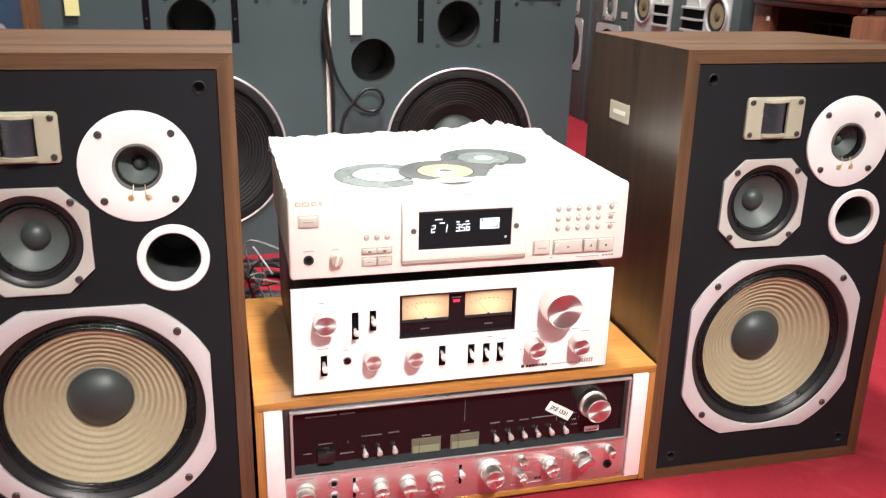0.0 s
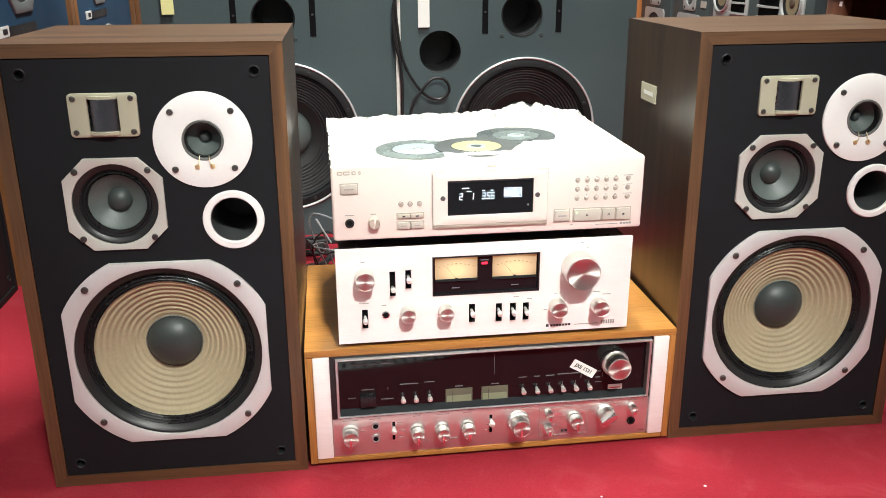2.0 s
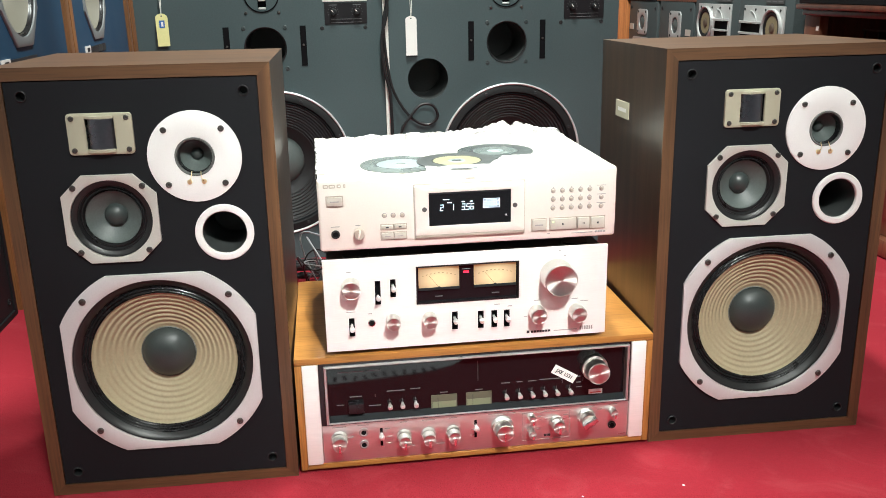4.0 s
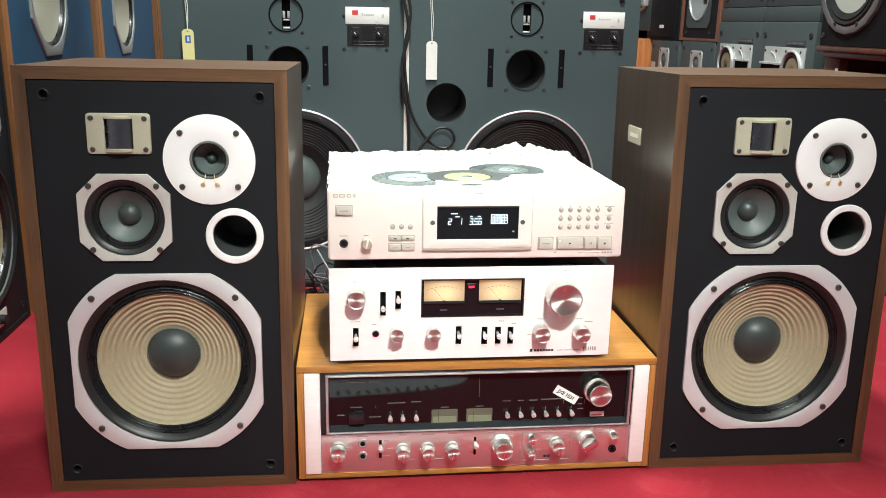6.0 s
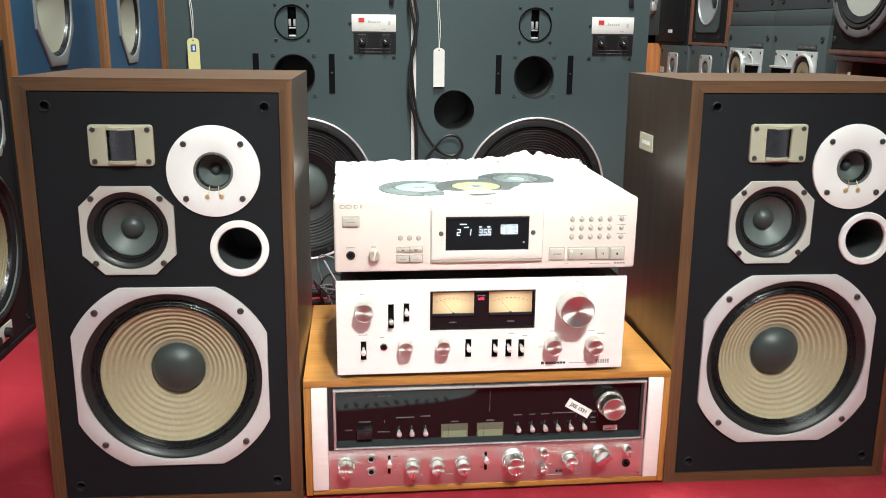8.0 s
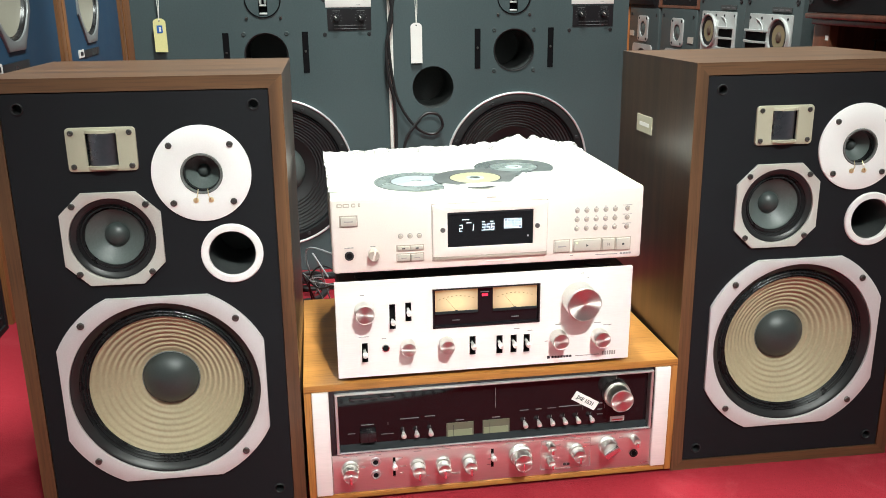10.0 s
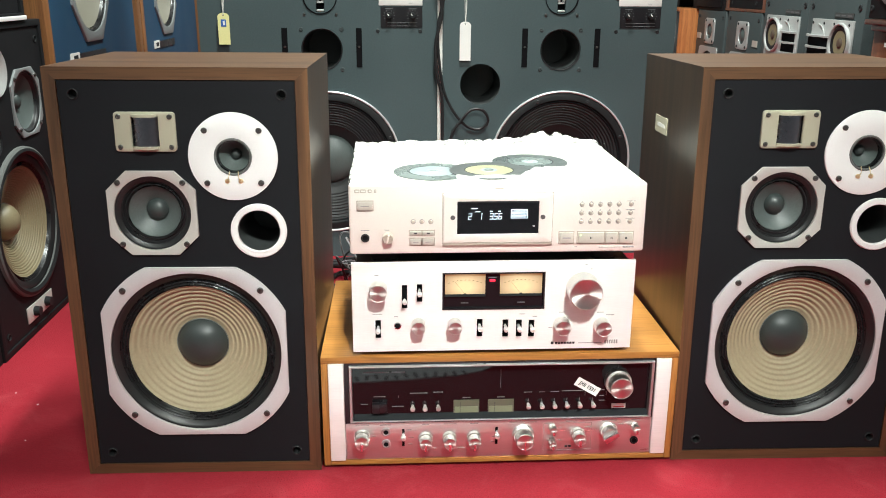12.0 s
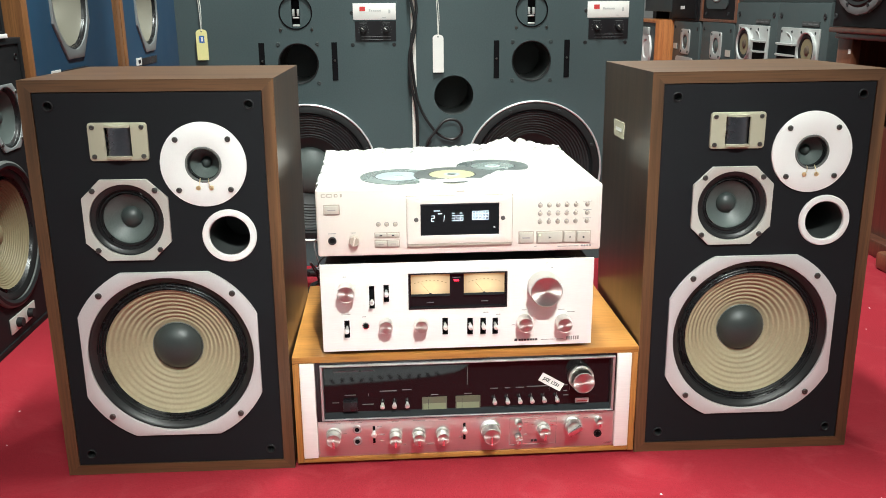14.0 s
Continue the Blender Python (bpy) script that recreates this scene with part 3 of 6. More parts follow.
    cone_unit(tw, tx, tz, 0.0232, 0.0212, 0.0082, 0.015, cone_grey, cap_grey, 0, 0.008, folds=1)
    for sx in (-1, 1):
        for sz in (-1, 1):
            screw(tw, tx + sx * 0.0375, -0.003, tz + sz * 0.0370, 0.0042)
        part("terminal", lathe([(0.0035, 0), (0.0035, -0.0015), (0.002, -0.002), (0, -0.002)], segs=14), gold, tw, "gold solder terminal", loc=(tx + sx * 0.0095, -0.003, tz - 0.034))
        part("lead_wire", tube([(tx + sx * 0.0095, -0.0045, tz - 0.034), (tx + sx * 0.007, -0.0065, tz - 0.028), (tx + sx * 0.006, -0.002, tz - 0.020)], 0.0005, 6, 4), gold, tw)
    # port
    p = part("port_ring", lathe([(0.0300, 0.0018), (0.0300, -0.002), (0.0312, -0.0035), (0.0385, -0.0035), (0.0400, -0.002), (0.0400, 0.0)], px, pz, 56), plate_white, s, "white bass port ring")
    part("port_tube", lathe([(0.0301, 0.002), (0.0298, 0.12), (0, 0.12)], px, pz, 48), port_grey, p)
    # supertweeter
    hp = part("supertweeter_plate", plate(rect_points(hx - 0.0418, hx + 0.0418, hz - 0.0274, hz + 0.0274, 0.005), [rect_points(hx - 0.0185, hx + 0.0185, hz - 0.0215, hz + 0.0215)], -0.004, 0.0, 0.001), horn_beige, s, "beige metal plate")
    bm = bmesh.new()
    rows = []
    for k in range(17):
        a = radians(-78 + 156 * k / 16)
        rows.append([bm.verts.new((hx + 0.0188 * math.sin(a), 0.0070 - 0.0125 * math.cos(a), hz + z)) for z in (-0.0205, 0.0205)])
    for a, b in zip(rows, rows[1:]):
        bm.faces.new((a[0], b[0], b[1], a[1]))
    part("film_diaphragm", bm, film_dark, hp, "dark curved film diaphragm")
    for sz in (-1, 1):
        lip = bmesh.new()
        prof = []
        for k in range(13):
            a = radians(-80 + 160 * k / 12)
            prof.append((hx + 0.0208 * math.sin(a), 0.0025 - 0.0135 * math.cos(a)))
        lo = [lip.verts.new((x, y, hz + sz * 0.0205)) for x, y in prof]
        hi = [lip.verts.new((x, y, hz + sz * 0.0240)) for x, y in prof]
        for i in range(12):
            lip.faces.new((lo[i], lo[i + 1], hi[i + 1], hi[i]))
        lip.faces.new(lo)
        lip.faces.new(hi)
        part("lip", lip, horn_beige, hp)
    for sx in (-1, 1):
        for sz in (-1, 1):
            screw(hp, hx + sx * 0.0348, -0.004, hz + sz * 0.0210, 0.0036)
    return s


left_speaker = walnut_speaker((-0.1832, 0.9561, 0.0), "walnut veneer three-way speaker with bare black baffle and tan woofer")
left_speaker.matrix_world = pose(-0.1832, 0.9561, 0.0, -0.53, 0.243, -0.74)
right_speaker = copy_thing(left_speaker, pose(0.7312, 0.9560, 0.0, -0.79, -0.16, -1.18))
right_speaker["label"] = "walnut veneer three-way speaker with a paper sticker on its side"
st = part("sticker", box(-0.1798, -0.1786, 0.152, 0.218, 0.496, 0.523), sticker_cream, right_speaker, "small cream paper sticker")
part("faded_print", box(-0.1801, -0.1798, 0.164, 0.205, 0.506, 0.512), paper, st)


# ---- receiver in a wooden case ----
def knob(parent, x, y, z, r, length, name="knob", label="turned aluminium knob", skirt=0.0, mat=None, pointer=False):
    """A turned knob whose origin is its own centre. y is the panel that it stands on."""
    prof = []
    if skirt:
        prof += [(r + skirt, 0.0), (r + skirt, -0.3 * length), (r + 0.6 * skirt, -0.34 * length)]
    prof += [(r, -0.34 * length if skirt else 0.0), (r * 0.985, -length + 0.0012), (r * 0.93, -length), (r * 0.9, -length + 0.0003), (0, -length + 0.0003)]
    ob = part(name, lathe(prof, segs=40), mat or knob_metal, parent, label, loc=(x, y, z))
    if pointer:
        part("pointer", box(-0.0022, 0.0022, -length - 0.004, -length * 0.35, -r * 1.05, r * 0.2, 0.0012), chrome, ob)
    return ob


def lever(parent, x, y, z, r=0.004, length=0.016, tilt=0.0, label="chrome lever"):
    """A small bat-shaped lever."""
    bm = lathe([(r * 0.55, 0.0), (r * 0.6, -length * 0.35), (r, -length * 0.65), (r, -length * 0.92), (r * 0.6, -length), (0, -length)], segs=16)
    return part("lever", bm, lever_satin, parent, label, loc=(x, y, z), rot=(tilt, 0, 0))


def bar(parent, x0, x1, y, z0, z1, mat=None, name="caption", t=0.0004):
    return part(name, box(x0, x1, y - t, y + 0.0002, z0, z1), mat or print_grey, parent)


def receiver():
    s = thing("stereo_receiver", (0.275, 0.954, 0.0), "vintage silver and black receiver in a honey teak case", "receiver")
    hw, d, h = 0.275, 0.352, 0.188
    part("case_top", box(-hw, hw, 0.0, d, h - 0.011, h, 0.0015), teak_x, s, "honey-coloured teak veneer top")
    for sx in (-1, 1):
        part("case_side", box(min(sx * hw, sx * (hw - 0.0105)), max(sx * hw, sx * (hw - 0.0105)), 0.0002, d, 0.003, h - 0.0112, 0.0012), teak_z, s)
    part("case_bottom", box(-hw + 0.0108, hw - 0.0108, 0.001, d, 0.003, 0.0115, 0.001), teak_x, s)
    part("case_back", box(-hw + 0.011, hw - 0.011, d - 0.012, d - 0.004, 0.012, h - 0.0115), dark_metal, s)
    for sx in (-1, 1):
        for fy in (0.04, d - 0.04):
            part("foot", lathe([(0.014, -0.0015), (0.014, 0.0045), (0, 0.0045)], segs=20), rubber, s, loc=(sx * 0.22, fy, 0.0015), rot=(90, 0, 0))
    for sx in (-1, 1):
        c = sx * 0.2525
        part("end_trim", box(c - 0.0118, c + 0.0118, -0.002, 0.012, 0.0120, 0.1765, 0.0018), alu, s, "plain aluminium end strip")
    # lower panel
    part("control_panel", box(-0.2402, 0.2402, 0.002, 0.012, 0.0120, 0.0752, 0.0008), alu_bright, s, "satin aluminium control panel")
    # dial opening
    part("dial_gasket", plate(rect_points(-0.2402, 0.2402, 0.0755, 0.1765), [rect_points(-0.2335, 0.2335, 0.0790, 0.1725)], 0.001, 0.014), panel_black, s)
    part("dial_bezel", plate(rect_points(-0.2325, 0.2370, 0.0785, 0.1733), [rect_points(-0.2285, 0.2330, 0.0812, 0.1705)], -0.004, 0.010, 0.0008), bezel_satin, s, "bright metal bezel")
    dial = part("dial_glass", box(-0.2283, 0.2328, 0.008, 0.0105, 0.0810, 0.1710), dial_window, s, "dark smoked dial glass")
    bm = bmesh.new()
    vs = [bm.verts.new(p) for p in ((-0.2278, 0.0078, 0.0880), (0.2322, 0.0078, 0.0880), (0.2322, -0.002, 0.0814), (-0.2278, -0.002, 0.0814))]
    bm.faces.new(vs)
    bm.faces.new([bm.verts.new(v.co + Vector((0, 0.0003, -0.0008))) for v in reversed(vs)])
    part("dial_ledge", bm, ledge_grey, s, "sloping grey ledge under the dial")
    yg = 0.0078
    for x0, x1 in ((-0.0725, -0.0325), (-0.0185, 0.0215)):
        m = part("meter", box(x0, x1, yg - 0.001, yg + 0.0005, 0.0870, 0.1090), meter_lens, s, "small level meter with a faint glow added")
        # The scale band gets a slight added glow too.
        part("scale_plate", box(x0 + 0.002, x1 - 0.002, yg - 0.0016, yg - 0.001, 0.0880, 0.0980), glow("meter_scale", (0.40, 0.44, 0.28), 0.10, (0.17, 0.19, 0.12)), m)
        part("needle", box(x0 + 0.010, x0 + 0.0106, yg - 0.002, yg - 0.0017, 0.088, 0.106), ink, m)
        bar(m, (x0 + x1) / 2 - 0.006, (x0 + x1) / 2 + 0.006, yg, 0.1122, 0.1134, dial_print)
    for x in (-0.136, -0.117, -0.0965, 0.044, 0.065, 0.085, 0.1045, 0.1245, 0.1455):
        lv = lever(s, x, yg, 0.1015, 0.0037, 0.0125, 14)
        part("stem", box(-0.0004, 0.0004, -0.0006, 0.0, 0.004, 0.0085), dial_print, lv)
    for x0, x1, z in ((-0.140, -0.113, 0.1215), (-0.104, -0.089, 0.1225), (0.037, 0.050, 0.1195), (0.061, 0.070, 0.1195), (0.079, 0.092, 0.1195), (0.097, 0.131, 0.1205),
                      (0.136, 0.164, 0.121), (0.156, 0.163, 0.111), (0.156, 0.165, 0.103), (-0.196, -0.178, 0.1165), (-0.168, -0.150, 0.0995), (-0.216, -0.205, 0.104)):
        bar(s, x0, x1, yg, z, z + 0.0012, dial_print)
    for x0, z0, z1 in ((0.133, 0.1125, 0.1195), (0.1665, 0.1125, 0.1195), (-0.158, 0.1145, 0.1185)):
        bar(s, x0, x0 + 0.0006, yg, z0, z1, dial_print, "rule_line")
    part("power_button", box(-0.1985, -0.1755, -0.001, yg, 0.0925, 0.1090, 0.001), panel_black, s, "black rocker power button")
    tk = knob(s, 0.183, yg, 0.1368, 0.0178, 0.030, "tuning_knob", "large turned aluminium tuning knob", 0.003)
    part("index_mark", box(-0.0008, 0.0008, -0.0006, 0.0, 0.0225, 0.0258), dial_print, tk)
    bar(s, 0.1765, 0.1985, yg, 0.0895, 0.0975, plate_white, "maker_badge", 0.0008)
    bar(s, 0.179, 0.196, yg - 0.0008, 0.0915, 0.0932, red_ink, "badge_line", 0.0003)
    part("pointer_line", box(0.0, 0.0006, yg - 0.0004, yg, 0.128, 0.160), dial_print, s)
    bar(s, -0.212, -0.172, yg, 0.1575, 0.1592, dial_print)
    bar(s, -0.168, -0.148, yg, 0.1575, 0.1592, dial_print)
    # stuck-on stock label
    tag = part("stock_label", box(-0.0205, 0.0205, -0.0006, 0.0, -0.0075, 0.0075), paper, s, "white stock label with handwriting", loc=(0.1365, yg, 0.1275), rot=(0, 31, 0))
    part("handwriting", writing("JXE 1531", 0.0080, 0.0001), ink, tag, loc=(0, -0.0008, 0))
    # lower row
    yp = 0.002
    knob(s, -0.2150, yp, 0.0515, 0.0112, 0.022, "mode_knob", skirt=0.0015, pointer=True)
    for z in (0.0595, 0.0385):
        j = part("socket", lathe([(0.0072, 0), (0.0072, -0.002), (0.0055, -0.0026), (0.0040, -0.002), (0.0036, 0.008), (0, 0.008)], segs=24), bezel_satin, s, "headphone socket", loc=(-0.178, yp, z))
        part("hole", lathe([(0.0038, -0.0022), (0, -0.0022)], segs=20), hole_black, j)
    for x in (-0.151, -0.0050):
        part("slot", box(x - 0.002, x + 0.002, yp - 0.0005, yp, 0.034, 0.064), hole_black, s)
        lever(s, x, yp, 0.0555, 0.0042, 0.015, 8)
    for x in (-0.1165, -0.079, -0.0405):
        knob(s, x, yp, 0.0472, 0.0097, 0.022, "tone_knob", skirt=0.0014, pointer=True)
    knob(s, 0.0370, yp, 0.0505, 0.0138, 0.027, "volume_knob", "large ringed volume knob", 0.0032)
    part("volume_pointer", box(-0.001, 0.001, -0.0275, -0.0262, -0.014, 0.0), chrome, s, loc=(0.0370, yp, 0.0505))
    for z in (0.0615, 0.0365):
        knob(s, 0.0830, yp, z, 0.0060, 0.015, "small_knob", pointer=True)
    knob(s, 0.1240, yp, 0.0485, 0.0100, 0.020, "filter_knob", skirt=0.0014, pointer=True)
    sel = knob(s, 0.1725, yp, 0.0535, 0.0125, 0.018, "selector_knob", skirt=0.002)
    part("grip", box(-0.0125, 0.0125, -0.026, -0.017, -0.0045, 0.0045, 0.0015), chrome, sel, rot=(0, -35, 0))
    knob(s, 0.2140, yp, 0.0610, 0.0060, 0.015, "small_knob", pointer=True)
    mj = part("socket", lathe([(0.0065, 0), (0.0065, -0.0015), (0.0042, -0.002), (0.0038, 0.006), (0, 0.006)], segs=24), dark_metal, s, "microphone socket", loc=(0.2145, yp, 0.0355))
    part("hole", lathe([(0.004, -0.0018), (0, -0.0018)], segs=20), hole_black, mj)
    for x0, x1, z in ((-0.225, -0.204, 0.0705), (-0.187, -0.170, 0.0705), (-0.146, -0.138, 0.0620), (-0.143, -0.134, 0.0480), (-0.143, -0.137, 0.0370), (-0.122, -0.111, 0.0705), (-0.088, -0.068, 0.0705), (-0.047, -0.034, 0.0705),
                      (-0.012, -0.002, 0.0470), (-0.013, -0.006, 0.0380), (0.015, 0.058, 0.0710), (0.104, 0.122, 0.0705), (0.135, 0.145, 0.0600), (0.162, 0.185, 0.0705), (0.190, 0.197, 0.0640),
                      (0.208, 0.222, 0.0710), (0.092, 0.099, 0.0600), (0.092, 0.098, 0.0380), (-0.105, -0.100, 0.0285), (-0.066, -0.055, 0.0285), (-0.200, -0.194, 0.0520)):
        bar(s, x0, x1, yp, z, z + 0.0012)
    for x0, x1, z in ((0.0690, 0.1450, 0.0205), (0.0690, 0.1450, 0.0680)):
        bar(s, x0, x1, yp, z, z + 0.0005, None, "rule_line")
    for x in (0.0690, 0.1450):
        bar(s, x, x + 0.0005, yp, 0.0210, 0.0680, None, "rule_line")
    for x in (0.104, 0.1095):
        bar(s, x, x + 0.0045, yp, 0.0250, 0.0290, ink, "emblem")
    return s


receiver()


# ---- amplifier ----
def amplifier():
    s = thing("amplifier", (0.261, 0.956, 0.1885), "silver stereo amplifier with two lit amber meters, on the receiver", "amplifier")
    X0, Z0 = 0.261, 0.1885

    def at(x, z):
        return x - X0, z - Z0
    hw, z0, z1 = 0.211, 0.0065, 0.1475
    wx0, wz0 = at(0.184, 0.261)
    wx1, wz1 = at(0.337, 0.319)
    slots = []
    for x0, x1, za, zb in ((0.1238, 0.1318, 0.265, 0.301), (0.1460, 0.1540, 0.275, 0.302), (0.0840, 0.0920, 0.218, 0.246), (0.2360, 0.2445, 0.218, 0.2455), (0.2750, 0.2835, 0.217, 0.244), (0.2955, 0.3040, 0.217, 0.2435), (0.3145, 0.3230, 0.2165, 0.243)):
        slots.append((*at(x0, za), *at(x1, zb)))
    part("front_plate", plate(rect_points(-hw, hw, z0, z1), [rect_points(wx0, wx1, wz0, wz1)] + [rect_points(a, c, b, d) for a, b, c, d in slots], 0.0, 0.006, 0.0007), alu, s, "brushed aluminium front plate")
    part("cover", box(-hw + 0.006, hw - 0.006, 0.006, 0.315, z0 + 0.006, z1 - 0.003, 0.003), dark_metal, s, "dark metal cover")
    for sx in (-1, 1):
        for fy in (0.035, 0.28):
            part("foot", lathe([(0.016, -0.0125), (0.016, 0.0), (0, 0.0)], segs=20), rubber, s, loc=(sx * 0.17, fy, 0.0), rot=(90, 0, 0))
    w = part("meter_window", box(wx0 + 0.0005, wx1 - 0.0005, 0.0045, 0.0058, wz0 + 0.0005, wz1 - 0.0005), smoked, s, "black meter window")
    part("window_trim", plate(rect_points(wx0, wx1, wz0, wz1), [rect_points(wx0 + 0.0018, wx1 - 0.0018, wz0 + 0.0018, wz1 - 0.0018)], -0.0008, 0.004), panel_black, s)
    for x0, x1 in ((0.1880, 0.2480), (0.2700, 0.3330)):
        (a, b), (c, d) = at(x0, 0.2825), at(x1, 0.3160)
        m = part("meter", box(a, c, 0.0030, 0.0045, b, d), meter_glow, s, "amber-lit level meter")
        part("lower_edge", box(a - 0.0004, c + 0.0004, 0.0018, 0.0035, b - 0.0015, b + 0.0022), ledge_grey, m)
        part("pivot", lathe([(0.0026, 0), (0.0022, -0.001), (0, -0.001)], segs=20), ledge_grey, m, loc=((a + c) / 2, 0.003, b + 0.001))
        for k in range(9):
            u = -1 + k / 4
            x, z = (a + c) / 2 + 0.024 * u, b + 0.0245 - 0.0045 * u * u
            part("scale_mark", box(-0.0013, 0.0013, -0.0003, 0.0, -0.0004, 0.0004), glow("scale_ink", (0.35, 0.2, 0.08), 0.25) if k == 0 and "scale_ink" not in bpy.data.materials else bpy.data.materials["scale_ink"], m, loc=(x, 0.003, z), rot=(0, 18 * u, 0))
        part("needle", box(-0.0002, 0.0002, -0.0006, -0.0003, 0.0, 0.024), bpy.data.materials["scale_ink"], m, loc=((a + c) / 2, 0.003, b + 0.002), rot=(0, -38, 0))
    ex, ez = at(0.2585, 0.3055)
    part("indicator", box(ex - 0.004, ex + 0.004, 0.0035, 0.0045, ez - 0.0015, ez + 0.0015), led_red, s, "small red indicator lamp")
    bar(s, ex - 0.006, ex + 0.006, 0.0045, ez + 0.004, ez + 0.0052, dial_print)
    for x0 in (0.212, 0.297):
        a, b = at(x0, 0.2695)
        bar(s, a, a + 0.011, 0.0045, b, b + 0.0014, dial_print)
    for n, (a, b, c, d) in enumerate(slots):
        sl = part("slot", plate(rect_points(a, c, b, d), [rect_points(a + 0.0008, c - 0.0008, b + 0.0008, d - 0.0008)], -0.0002, 0.0055), hole_black, s)
        part("slot_floor", box(a, c, 0.0050, 0.0058, b, d), hole_black, sl)
        up = (0.25, 0.55, 0.5, 0.55, 0.55, 0.55, 0.55)[n]
        lever(s, (a + c) / 2, 0.005, b + (d - b) * (up + 0.08), 0.0036, 0.020, 6 if n else -4)

    def k(x, z, r, length, name, skirt=0.0):
        a, b = at(x, z)
        return knob(s, a, 0.0, b, r, length, name, skirt=skirt)
    k(0.3935, 0.2935, 0.0250, 0.030, "volume_knob")
    k(0.0892, 0.2955, 0.0135, 0.022, "speaker_knob")
    k(0.1482, 0.2385, 0.0105, 0.018, "bass_knob")
    k(0.2025, 0.2378, 0.0105, 0.018, "treble_knob")
    k(0.3645, 0.2358, 0.0122, 0.020, "balance_knob")
    k(0.4258, 0.2338, 0.0122, 0.020, "function_knob")
    a, b = at(0.117, 0.2372)
    j = part("socket", lathe([(0.0055, 0), (0.0055, -0.0018), (0.0042, -0.0022), (0.003, -0.0016), (0.003, 0.004), (0, 0.004)], segs=24), chrome, s, "headphone socket", loc=(a, 0, b))
    part("hole", lathe([(0.0042, -0.0023), (0, -0.0023)], segs=20), hole_black, j)
    for x0, x1, z in ((0.080, 0.094, 0.2555), (0.112, 0.118, 0.2510), (0.360, 0.369, 0.2545), (0.418, 0.428, 0.2535), (0.300, 0.308, 0.2525), (0.320, 0.327, 0.2485), (0.396, 0.400, 0.3300), (0.405, 0.408, 0.3225), (0.084, 0.090, 0.3165), (0.345, 0.350, 0.2300), (0.432, 0.444, 0.2490)):
        (a, b), (c, d) = at(x0, z), at(x1, z + 0.001)
        bar(s, a, c, 0.0, b, d)
    # maker's mark and model mark as plain shapes
    (a, b) = at(0.3495, 0.2028)
    bar(s, a, a + 0.0042, 0.0, b, b + 0.0042, ink, "maker_mark")
    for n in range(7):
        bar(s, a + 0.0065 + n * 0.0044, a + 0.0100 + n * 0.0044, 0.0, b + 0.0003, b + 0.0036, ink, "maker_mark")
    bar(s, a + 0.042, a + 0.078, 0.0, b + 0.0010, b + 0.0020)
    for n in range(6):
        bar(s, a + 0.0825 + n * 0.0035, a + 0.0849 + n * 0.0035, 0.0, b - 0.0002, b + 0.0060, print_grey, "model_mark")
    return s


amplifier()


